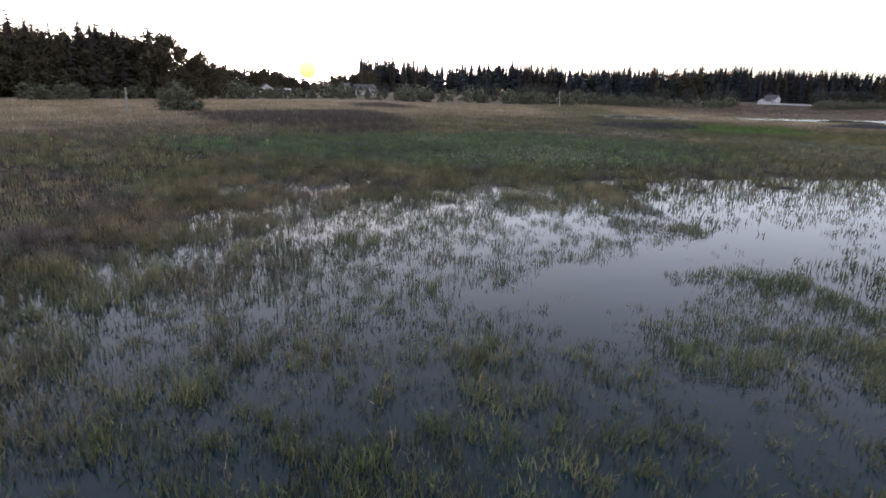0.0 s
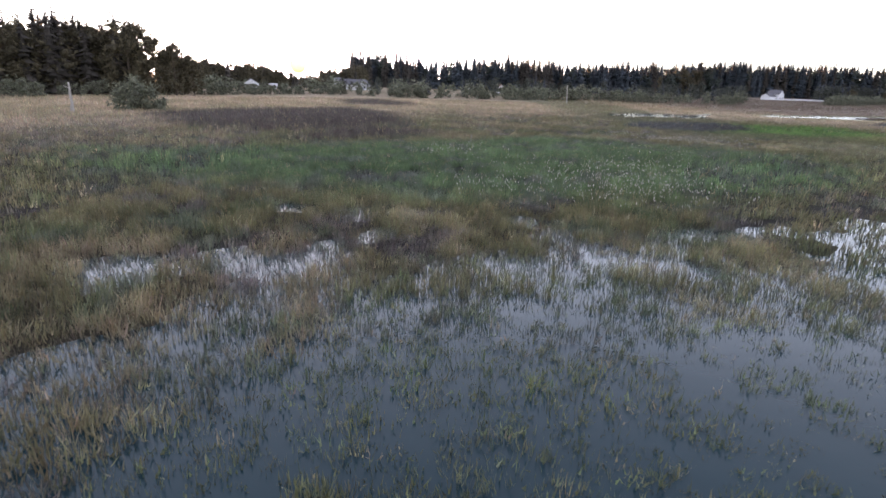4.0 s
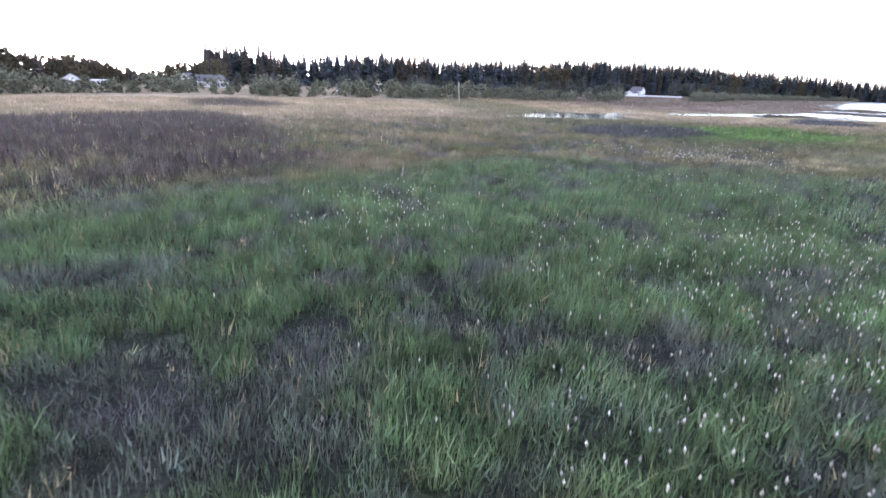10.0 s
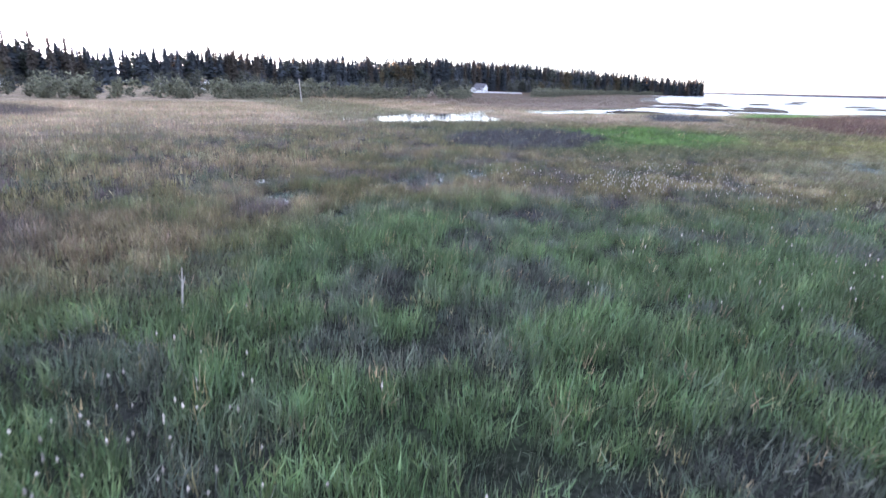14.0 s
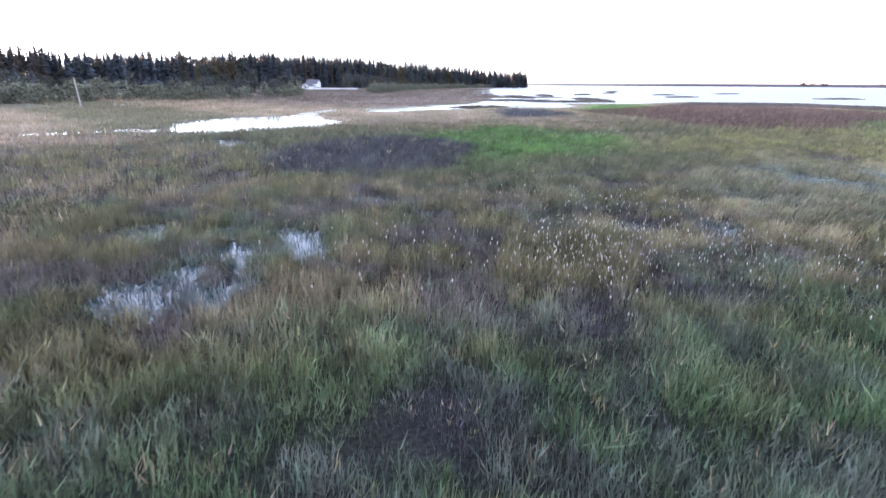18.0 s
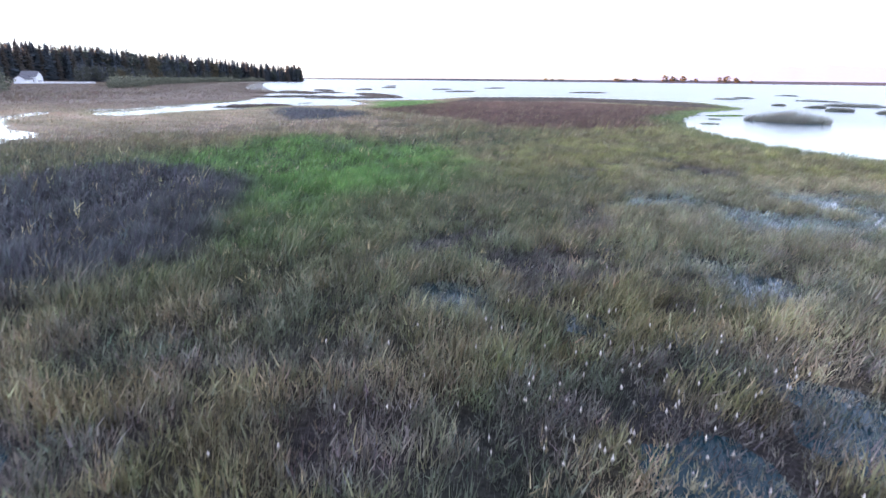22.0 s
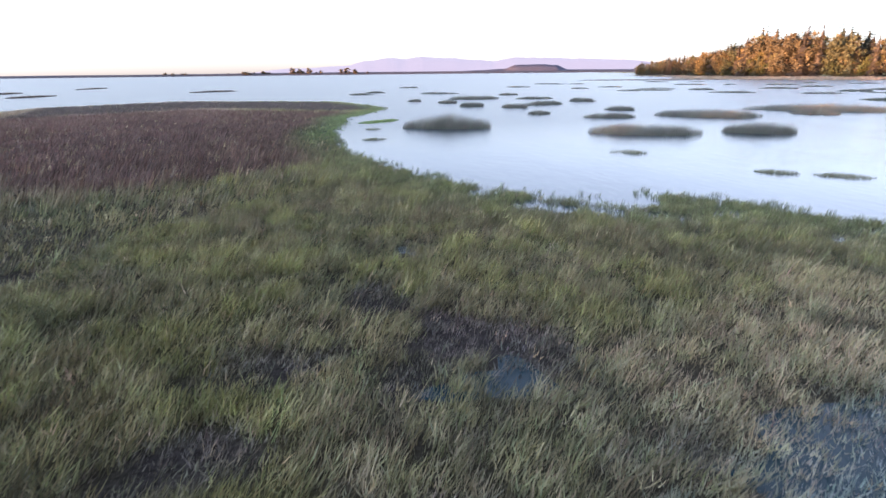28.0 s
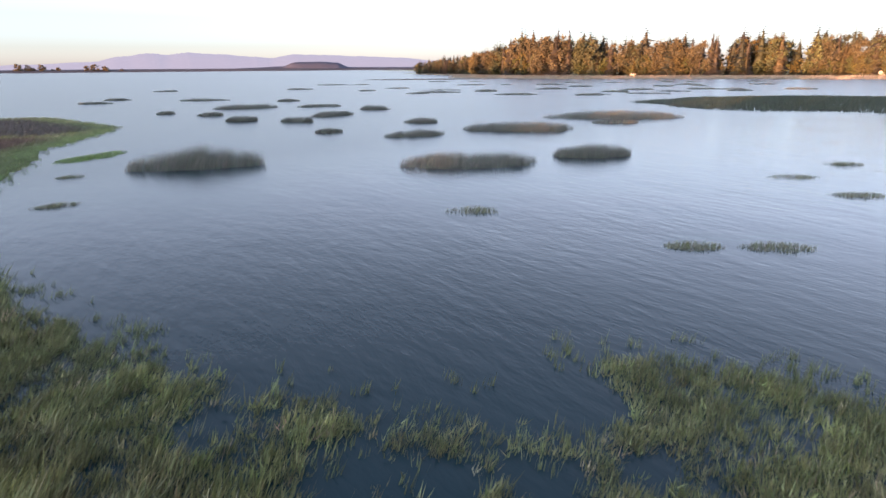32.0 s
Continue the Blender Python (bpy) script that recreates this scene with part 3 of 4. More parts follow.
def grow(name, count, place, sheet, width, grow_by, label, category, tuft=9, loose=0.055, vary=0.36, leafy=0.0):
    """Scatters tufts of blades; place gives x and y, grow_by scales the height, leafy is the share of short leaves on the stems."""
    x, y = place(count // tuft)
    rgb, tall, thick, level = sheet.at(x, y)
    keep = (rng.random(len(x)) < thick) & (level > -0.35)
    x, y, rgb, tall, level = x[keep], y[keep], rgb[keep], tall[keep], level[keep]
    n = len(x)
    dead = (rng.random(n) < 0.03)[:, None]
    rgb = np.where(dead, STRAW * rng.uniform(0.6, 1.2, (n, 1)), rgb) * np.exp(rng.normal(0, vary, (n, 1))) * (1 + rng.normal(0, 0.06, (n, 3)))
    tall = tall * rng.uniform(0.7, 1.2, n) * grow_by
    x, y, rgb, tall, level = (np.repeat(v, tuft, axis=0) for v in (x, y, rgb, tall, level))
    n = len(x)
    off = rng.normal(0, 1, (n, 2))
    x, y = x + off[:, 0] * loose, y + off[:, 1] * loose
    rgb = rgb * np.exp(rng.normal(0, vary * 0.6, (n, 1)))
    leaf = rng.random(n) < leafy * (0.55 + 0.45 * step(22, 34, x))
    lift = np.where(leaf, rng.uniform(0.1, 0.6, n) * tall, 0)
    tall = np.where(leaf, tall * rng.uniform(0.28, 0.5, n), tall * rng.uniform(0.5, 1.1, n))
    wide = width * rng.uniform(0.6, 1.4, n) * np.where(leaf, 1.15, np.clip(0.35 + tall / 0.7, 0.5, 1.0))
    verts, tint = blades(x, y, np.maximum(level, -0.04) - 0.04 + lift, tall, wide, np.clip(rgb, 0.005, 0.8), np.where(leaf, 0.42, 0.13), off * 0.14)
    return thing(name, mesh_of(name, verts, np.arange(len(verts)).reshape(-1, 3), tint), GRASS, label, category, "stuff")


def band(inner, outer):
    """Places in the ring at that distance from the middle line of the plan."""
    def place(count):
        x, y = np.empty(0), np.empty(0)
        while len(x) < count:
            u, v = rng.uniform(-45 - outer, 130 + outer, count), rng.uniform(-5 - outer, 130 + outer, count)
            d = along(TRACK, u, v)
            ok = (d >= inner) & (d < outer) & (v > 4)
            x, y = np.r_[x, u[ok]], np.r_[y, v[ok]]
        return x[:count], y[:count]
    return place


near_sheet, far_sheet = Sheet(-60, 130, 0, 140, 0.22), Sheet(-180, 265, -60, 265, 1.0)
grow("sedge_grass", 1650000, band(0, 15.5), near_sheet, 0.027, 0.80, "dense olive and straw-coloured sedge in shallow water", "marsh grass", 8, 0.085, 0.12, 0.7)
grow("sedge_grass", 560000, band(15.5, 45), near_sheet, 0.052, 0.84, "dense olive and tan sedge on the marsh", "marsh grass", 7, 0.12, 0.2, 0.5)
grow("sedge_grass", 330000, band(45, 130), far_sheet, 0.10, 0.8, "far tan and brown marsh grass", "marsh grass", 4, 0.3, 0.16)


def waterside(count):
    """Places along the bank of the cove, where the sedge stands thick to the water's edge."""
    x, y = rng.uniform(50, 100, count * 3), rng.uniform(30, 86, count * 3)
    d = inside(LAND, x, y)
    ok = (d > -1.5) & (d < 9)
    return x[ok][:count], y[ok][:count]


def far_meadow(count):
    """Places on the brown marsh beyond the pond and the tidal channel."""
    x, y = rng.uniform(40, 520, count * 4), rng.uniform(165, 560, count * 4)
    d = inside(LAND, x, y)
    ok = (d > 1) & (d < 150)
    return x[ok][:count], y[ok][:count]


def emergent(count):
    """Thin tufts that stand in the shallows before the bank of the cove."""
    x, y = rng.uniform(62, 100, count * 6), rng.uniform(44, 84, count * 6)
    d = inside(LAND, x, y)
    ok = (d > -1.3) & (d < 3.5) & (0.55 * fnoise(x, y, 2.6, 81) + 0.45 * vnoise(x, y, 0.5, 82) > 0.56 - 0.03 * d) & (rng.random(len(x)) > 0.8 * spots(COVE_GAPS, x, y, 0.8))
    x, y = np.repeat(x[ok][:count], 7), np.repeat(y[ok][:count], 7)
    n = len(x)
    tint = MOSS * rng.uniform(0.6, 1.5, (n, 1)) * np.repeat(rng.uniform(0.7, 1.3, (n // 7, 1)), 7, axis=0)
    verts, tint = blades(x + rng.normal(0, 0.07, n), y + rng.normal(0, 0.07, n), np.full(n, -0.08), rng.uniform(0.25, 0.5, n), rng.uniform(0.02, 0.035, n), tint)
    return thing("emergent_sedge", mesh_of("emergent_sedge", verts, np.arange(len(verts)).reshape(-1, 3), tint), GRASS, "thin sedge tufts standing in the shallows of the cove", "marsh grass", "stuff")


emergent(3800)
grow("shore_sedge", 260000, waterside, near_sheet, 0.030, 1.0, "short yellow-green sedge along the bank of the cove", "marsh grass", 8, 0.08, 0.25, 0.4)
grow("sedge_grass", 90000, far_meadow, Sheet(30, 530, 160, 570, 4.0), 0.22, 1.0, "far brown marsh grass beyond the channel", "marsh grass", 4, 0.5, 0.06)
def tip(count):
    """Places on the brown reeds of the tongue between the marsh and the bay, and on its green rim."""
    x, y = rng.uniform(84, 222, count * 3), rng.uniform(62, 146, count * 3)
    ok = (inside(LAND, x, y) > -0.5) & (np.maximum(inside(RED, x, y), inside(DARK[3], x, y)) > -7)
    return x[ok][:count], y[ok][:count]


grow("tall_reeds", 150000, tip, far_sheet, 0.085, 1.25, "dense rust-brown reeds on the tongue of the marsh", "reeds", 5, 0.16, 0.2)
# ---------------------------------------------------------------- reed islets in the bay
def reed_bed(name, poly_at, count, tall, width, rgb, label, lean=0.12, group="reed islets"):
    """A bank of mud with the reeds that stand on it."""
    x, y, edge = poly_at(count)
    n = len(x)
    height = tall * rng.uniform(0.6, 1.05, n) * (0.75 + 0.4 * vnoise(x, y, 2.5, 41)) * (0.3 + 0.7 * np.sqrt(np.clip(1 - edge * edge, 0, 1)))
    tint = np.array(rgb) * rng.uniform(0.6, 1.5, (n, 1)) * (1 + rng.normal(0, 0.08, (n, 3)))
    verts, tint = blades(x, y, np.full(n, -0.12), height + 0.12, width * rng.uniform(0.6, 1.4, n), np.clip(tint, 0.005, 0.8), lean)
    root = tagged(new(name), label, "reed bed", group)
    tagged(part("reeds", mesh_of("reeds", verts, np.arange(len(verts)).reshape(-1, 3), tint), GRASS, root), kind="stuff")
    return root


def oval(cx, cy, length, depth, degrees, ragged=0.35):
    c, s = math.cos(radians(degrees)), math.sin(radians(degrees))
    seed = int(abs(cx * 7 + cy * 3)) % 50

    def place(count):
        r, a = np.sqrt(rng.random(count)), rng.uniform(0, 2 * np.pi, count)
        edge = 1 + ragged * (vnoise(np.cos(a) * 2 + 9, np.sin(a) * 2 + 9, 0.7, seed) - 0.6)
        u, v = r * edge * np.cos(a) * length / 2, r * edge * np.sin(a) * depth / 2
        keep = rng.random(count) < 0.35 + 0.65 * step(0.3, 0.5, vnoise(u + 50, v + 50, 0.9, seed + 3))
        u, v = u[keep], v[keep]
        return cx + c * u - s * v, cy + s * u + c * v, r[keep]

    return place


GREY_REED, SEDGE_REED, BROWN_REED, FRESH = (0.19, 0.19, 0.15), (0.19, 0.19, 0.10), (0.17, 0.135, 0.105), (0.18, 0.27, 0.06)
BANK_REED = (0.066, 0.078, 0.046)
ISLETS = [(125.8, 65.6, 12.9, -114.8, 1.75), (110.3, 44.6, 13.2, -124.7, 1.3), (106.3, 31.4, 8.7, -121.6, 1.2), (129.1, 19.9, 17.4, -130.3, 1.2), (132.5, -8.1, 24.5, -131.3, 1.3), (132.8, 35.6, 8.4, -107.4, 0.8), (147.8, 24.3, 5.8, -130.9, 0.9), (163, 40.2, 6.1, -130.9, 1.1), (170.9, 29.6, 9.4, -84, 1.0), (180, 15.2, 7.1, -132.3, 1.0), (203.8, 35.9, 14, -105, 1.1), (170.8, 47.6, 5.7, -109, 1.0)]
FAR_ISLETS = [(246.3, 35.6, 15, -121), (186.9, 48.8, 5.4, -117), (250.9, 63.3, 9, -113), (267.7, 55.6, 9, -125), (197.3, 20.3, 10.1, -110), (144, 43.1, 4, -109), (197.7, 54.8, 3.8, -109), (240, -46.2, 18, -136), (206.8, -54.3, 14, -136), (188.2, -69.8, 12, -120), (202.9, -115.9, 12, -138), (225.2, 17.7, 6.2, -108), (126.1, 0.6, 7.2, -131), (234.8, -64.7, 10, -137), (274.1, -141.7, 14, -141), (243.2, -128.6, 14, -110), (221.7, -184.1, 14, -141), (188.2, -137, 14, -138), (170.9, -131, 9, -137), (162.8, -159.8, 12, -138), (231.1, -98.4, 12, -138), (196.1, -94.3, 8, -137), (217.2, -155.6, 10, -140), (310, -20, 12, -120), (330, 30, 10, -110), (360, -60, 20, -130), (300, -110, 16, -135)]
for cx, cy, length, turn, tall in ISLETS:
    reed_bed("reed_islet", oval(cx, cy, length, length * 0.42, turn), int(700 + length * 420), tall * 1.2, 0.034, GREY_REED, "grey-green bulrush islet standing in the bay")
for cx, cy, length, turn in FAR_ISLETS:
    reed_bed("reed_islet", oval(cx, cy, length, max(2.5, length * 0.3), turn), 900, 0.9, 0.16, GREY_REED, "small dark reed islet far out in the bay")
for cx, cy, length, turn in ((96.2, 55.5, 4, -128), (83.6, 51.2, 3.2, -131), (80.9, 47.9, 3.7, -128), (88.4, 27.3, 4.3, -128), (88.2, 17.4, 3.5, -129), (82.7, 31.1, 3.8, -128), (126.4, 75.4, 2.3, -102), (114.6, 76.8, 3.2, -95)):
    reed_bed("sedge_islet", oval(cx, cy, length, length * 0.42, turn, 0.6), 700, 0.35, 0.035, SEDGE_REED, "low olive sedge tuft islet in shallow water", 0.3, "sedge islets")
reed_bed("sedge_islet", oval(138.5, 72.9, 9.6, 4.0, -48.7), 3600, 0.25, 0.06, FRESH, "low bright green islet beside the marsh tip", 0.3, "sedge islets")
reed_bed("reed_islet", oval(433, -180, 111, 26, -126), 4000, 1.0, 0.3, BROWN_REED, "long low reed bank far out in the bay")
reed_bed("reed_islet", oval(126, -76, 92, 66, -122), 34000, 1.1, 0.16, BANK_REED, "broad olive-brown reed bank in the bay")
for cx, cy, length, depth, turn in ((174, 196, 30, 8, -33), (119, 164, 16, 5, -30), (179, 174, 34, 8, -40), (214, 222, 46, 11, -35), (208, 183, 56, 13, 40), (222, 228, 60, 14, 45), (260, 240, 40, 10, 40), (300, 240, 30, 8, 20), (290, 180, 22, 7, -20), (320, 120, 22, 7, -50), (340, 210, 26, 8, 0), (370, 260, 24, 7, 10), (420, 200, 30, 8, -10), (450, 300, 40, 9, 20)):
    reed_bed("reed_islet", oval(cx, cy, length, depth, turn), 3000, 0.8, 0.2, BROWN_REED, "dark reed bank in the tidal channel")


def shore_grass(count):
    """Dry grass along the shore below the wood across the bay."""
    x, y = rng.uniform(60, 760, count * 6), rng.uniform(-520, -215, count * 6)
    d = inside(EAST_LAND, x, y)
    ok = (d > 1) & (d < 120)
    x, y = x[ok][:count], y[ok][:count]
    n = len(x)
    verts, tint = blades(x, y, np.full(n, 0.05), rng.uniform(0.6, 1.5, n), rng.uniform(0.3, 0.8, n), TAN * rng.uniform(0.7, 1.4, (n, 1)))
    return thing("shore_grass", mesh_of("shore_grass", verts, np.arange(len(verts)).reshape(-1, 3), tint), GRASS, "dry tan grass along the far shore", "grass", "stuff")


shore_grass(26000)
more = random.Random(5)
for _ in range(22):
    a, d = more.uniform(118, 158), more.uniform(190, 380)
    reed_bed("reed_islet", oval(70 + d * math.sin(radians(a)), 77 + d * math.cos(radians(a)), more.uniform(6, 16), more.uniform(2.5, 5), -a), 420, 0.8, 0.2, GREY_REED, "small dark reed islet far out in the bay")

# ---------------------------------------------------------------- trees
def spread(verts, tris, tint):
    return np.concatenate(verts), np.concatenate(tris), np.concatenate(tint)


def conifer_crown(r, h, wide, rgb, levels=44, most=11, broad=0.19):
    """Whorls of drooping sprays on a tapering outline with gaps."""
    verts, tint = [], []
    for k in range(levels):
        f = k / (levels - 1)
        z = h * (0.06 + 0.93 * f)
        reach = wide * (1 - f) ** 0.65 * r.uniform(0.65, 1.15) + 0.012
        for _ in range(int(most - (most - 4) * f)):
            if r.random() < 0.12:
                continue
            a = r.uniform(0, 2 * math.pi)
            ln = reach * r.uniform(0.55, 1.1)
            d, s = np.array([math.cos(a), math.sin(a), 0]), np.array([-math.sin(a), math.cos(a), 0])
            root, end = np.array([0, 0, z]), d * ln + np.array([0, 0, z - ln * r.uniform(0.15, 0.5)])
            mid, w = (root * 0.45 + end * 0.55), broad * ln + 0.006
            lift = np.array([0, 0, 0.12 * ln])
            verts += [root + lift, mid + s * w - lift, end, mid - s * w - lift]
            c = np.array(rgb) * r.uniform(0.6, 1.4)
            tint += [c] * 4
    v = np.array(verts)
    b = np.arange(0, len(v), 4)[:, None]
    tris = [b + np.array(t) for t in ((0, 1, 2), (0, 2, 3))]
    # close jagged tapering growth round the trunk, with inner shade painted into its tint
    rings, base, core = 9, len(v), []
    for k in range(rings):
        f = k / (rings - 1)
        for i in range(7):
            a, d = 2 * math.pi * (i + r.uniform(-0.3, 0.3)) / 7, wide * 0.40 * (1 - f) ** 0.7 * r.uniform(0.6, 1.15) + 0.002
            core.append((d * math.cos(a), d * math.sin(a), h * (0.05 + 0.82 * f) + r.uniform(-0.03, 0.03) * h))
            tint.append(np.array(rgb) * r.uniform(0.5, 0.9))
    for k in range(rings - 1):
        for i in range(7):
            p, q = base + k * 7 + i, base + k * 7 + (i + 1) % 7
            tris.append(np.array([(p, q, q + 7), (p, q + 7, p + 7)]))
    return np.r_[v, np.array(core)], np.concatenate(tris), np.array(tint)


def leaf_crown(r, h, wide, rgb, low=0.25, count=760, lumps=14, leaf=0.045):
    """Clumps of leaves round several centres, uneven, with gaps."""
    centres = []
    for i in range(lumps):
        f = low + (0.92 - low) * (i + r.random()) / lumps
        a, d = r.uniform(0, 2 * math.pi), wide * math.sqrt(r.random()) * (1 - 0.9 * max(0, f - 0.5))
        centres.append((d * math.cos(a), d * math.sin(a), h * f, wide * r.uniform(0.3, 0.55)))
    verts, tint = [], []
    for _ in range(count):
        cx, cy, cz, rad = centres[r.randrange(lumps)]
        v = np.array([r.gauss(0, 1), r.gauss(0, 1), r.gauss(0, 0.9)])
        p = np.array([cx, cy, cz]) + v / (np.linalg.norm(v) + 1e-6) * rad * r.uniform(0.25, 1.05)
        p[2] = max(p[2], h * low * 0.4)
        e, g = np.array([r.gauss(0, 1) for _ in range(3)]), np.array([r.gauss(0, 1) for _ in range(3)])
        k = h * leaf
        verts += [p, p + e * k, p + g * k]
        tint += [np.array(rgb) * r.uniform(0.55, 1.45)] * 3
    v = np.array(verts)
    tris = [np.arange(len(v)).reshape(-1, 3)]
    # inside of each clump, close twigs and leaves, with shade painted into the tint
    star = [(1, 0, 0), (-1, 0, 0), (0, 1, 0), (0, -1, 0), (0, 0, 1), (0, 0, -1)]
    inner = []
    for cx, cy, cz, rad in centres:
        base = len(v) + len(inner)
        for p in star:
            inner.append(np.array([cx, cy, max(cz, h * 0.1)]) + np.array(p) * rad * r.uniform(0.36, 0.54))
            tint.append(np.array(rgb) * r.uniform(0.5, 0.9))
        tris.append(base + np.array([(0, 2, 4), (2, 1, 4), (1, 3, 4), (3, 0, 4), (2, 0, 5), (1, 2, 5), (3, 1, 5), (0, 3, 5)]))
    return np.r_[v, np.array(inner)], np.concatenate(tris), np.array(tint)


def trunk_mesh(r, h, thick, limbs=0):
    """A tapered trunk, and limbs for broad-leaved trees."""
    verts, faces = [], []

    def tube(a, b, ra, rb, sides=6):
        base = len(verts)
        axis_ = (b - a).normalized()
        u = axis_.orthogonal().normalized()
        w = axis_.cross(u)
        for p, q in ((a, ra), (b, rb)):
            for i in range(sides):
                t = 2 * math.pi * i / sides
                verts.append(tuple(p + (u * math.cos(t) + w * math.sin(t)) * q))
        for i in range(sides):
            j = (i + 1) % sides
            faces.append((base + i, base + j, base + sides + j, base + sides + i))

    bend = Vector((r.uniform(-0.02, 0.02) * h, r.uniform(-0.02, 0.02) * h, h * 0.45))
    top = Vector((bend.x * 1.2, bend.y * 1.2, h * (0.96 if not limbs else 0.75)))
    tube(Vector((0, 0, -0.4)), bend, thick, thick * 0.6)
    tube(bend, top, thick * 0.6, thick * 0.12)
    for _ in range(limbs):
        f = r.uniform(0.3, 0.7)
        a = r.uniform(0, 2 * math.pi)
        start = Vector((0, 0, h * f))
        tube(start, start + Vector((math.cos(a) * h * 0.2, math.sin(a) * h * 0.2, h * r.uniform(0.1, 0.22))), thick * 0.3, thick * 0.07, 5)
    return mesh_of("trunk", verts, faces)


DARK_NEEDLE, MIXED_LEAF, WILLOW = (0.075, 0.066, 0.056), (0.095, 0.082, 0.050), (0.165, 0.170, 0.120)
rt = random.Random(11)


def make_tree(kind, r):
    """A tree one metre tall, with trunk and crown; scaled where it stands."""
    if kind == "conifer_tree":
        root = tagged(new("conifer_tree"), "tall dark conifer at the edge of the marsh", "tree", "trees round the marsh")
        crown = conifer_crown(r, 1.0, r.uniform(0.17, 0.23), DARK_NEEDLE)
        trunk = trunk_mesh(r, 1.0, 0.016)
    elif kind == "broadleaf_tree":
        root = tagged(new("broadleaf_tree"), "full-crowned broadleaf tree at the edge of the marsh", "tree", "trees round the marsh")
        crown = leaf_crown(r, 1.0, r.uniform(0.28, 0.36), MIXED_LEAF, 0.12, 3000, 30, 0.022)
        trunk = trunk_mesh(r, 1.0, 0.022, 5)
    else:
        root = tagged(new("willow_shrub"), "rounded grey-green willow shrub at the marsh edge", "shrub", "shrubs round the marsh")
        crown = leaf_crown(r, 1.0, r.uniform(0.55, 0.7), WILLOW, 0.06, 1000, 16, 0.046)
        trunk = trunk_mesh(r, 0.7, 0.03, 4)
    part("trunk", trunk, BARK, root)
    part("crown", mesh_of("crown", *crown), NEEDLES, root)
    return root, crown


rl = random.Random(23)
FAR_SHAPES = {
    "conifer_tree": [conifer_crown(rl, 1.0, rl.uniform(0.17, 0.25), DARK_NEEDLE, 22, 9, 0.30) for _ in range(7)],
    "broadleaf_tree": [leaf_crown(rl, 1.0, rl.uniform(0.28, 0.36), MIXED_LEAF, 0.14, 950, 18, 0.027) for _ in range(7)],
    "willow_shrub": [leaf_crown(rl, 1.0, rl.uniform(0.55, 0.7), WILLOW, 0.1, 300, 10, 0.066) for _ in range(7)],
}
KINDS = {k: [make_tree(k, rt) for _ in range(5)] for k in ("conifer_tree", "broadleaf_tree", "willow_shrub")}
used = {}


def plant(kind, x, y, tall, z=0.0, wide=1.0):
    """Stands one tree of that kind there; the first of each shape is the original itself."""
    i = rt.randrange(5)
    m = pose(x, y, z, 0, 0, rt.uniform(0, 360)) @ Matrix.Diagonal((tall * wide, tall * wide, tall, 1))
    root = KINDS[kind][i][0]
    if (kind, i) in used:
        return copy_thing(root, m @ Matrix.Diagonal((1 / root.scale.x, 1 / root.scale.y, 1 / root.scale.z, 1)))
    used[kind, i] = True
    root.matrix_basis = m
    return root


def glade(x, y):
    """The open meadow in front of the farmhouse, kept free of trees."""
    f = (y - 75) / 412
    return 265 < y < 500 and -22 * f < (x - 30 - 250 * f) * 0.855 < 40 * f


def wood(name, spots, label, hue=(1, 1, 1), autumn=False):
    """A far wood in one mesh; spots are kind, x, y, height, z."""
    vs, ts, cs, base = [], [], [], 0
    for kind, x, y, tall, z in spots:
        if glade(x, y):
            continue
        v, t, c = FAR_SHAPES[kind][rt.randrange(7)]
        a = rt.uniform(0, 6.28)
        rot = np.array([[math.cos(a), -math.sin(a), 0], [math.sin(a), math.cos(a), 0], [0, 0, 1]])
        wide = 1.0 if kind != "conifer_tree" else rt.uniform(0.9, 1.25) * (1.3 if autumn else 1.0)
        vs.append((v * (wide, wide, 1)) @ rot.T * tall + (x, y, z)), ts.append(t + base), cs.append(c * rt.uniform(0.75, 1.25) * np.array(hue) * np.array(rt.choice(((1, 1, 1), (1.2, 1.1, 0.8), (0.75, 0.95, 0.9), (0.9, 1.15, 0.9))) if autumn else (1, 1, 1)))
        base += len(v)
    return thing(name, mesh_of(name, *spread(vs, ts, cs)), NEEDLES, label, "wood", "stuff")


def row(points, count, depth, low, high, mix, jitter=0.35):
    """Spots along a line, each point x, y, scale of height; mix is the share of conifers."""
    spots = []
    seg = [math.dist(a[:2], b[:2]) for a, b in zip(points, points[1:])]
    for _ in range(count):
        d = rt.uniform(0, sum(seg))
        for (a, b), ln in zip(zip(points, points[1:]), seg):
            if d <= ln:
                break
            d -= ln
        f = min(d / ln, 1)
        x, y = a[0] + (b[0] - a[0]) * f, a[1] + (b[1] - a[1]) * f
        k = a[2] + (b[2] - a[2]) * f
        out = math.atan2(y - 60, x - 20)
        back = rt.uniform(0, depth)
        kind = "conifer_tree" if rt.random() < mix else "broadleaf_tree"
        spots.append((kind, x + math.cos(out) * back, y + math.sin(out) * back, rt.uniform(low, high) * k * (0.8 if kind == "broadleaf_tree" else 1), 0.3))
    return spots


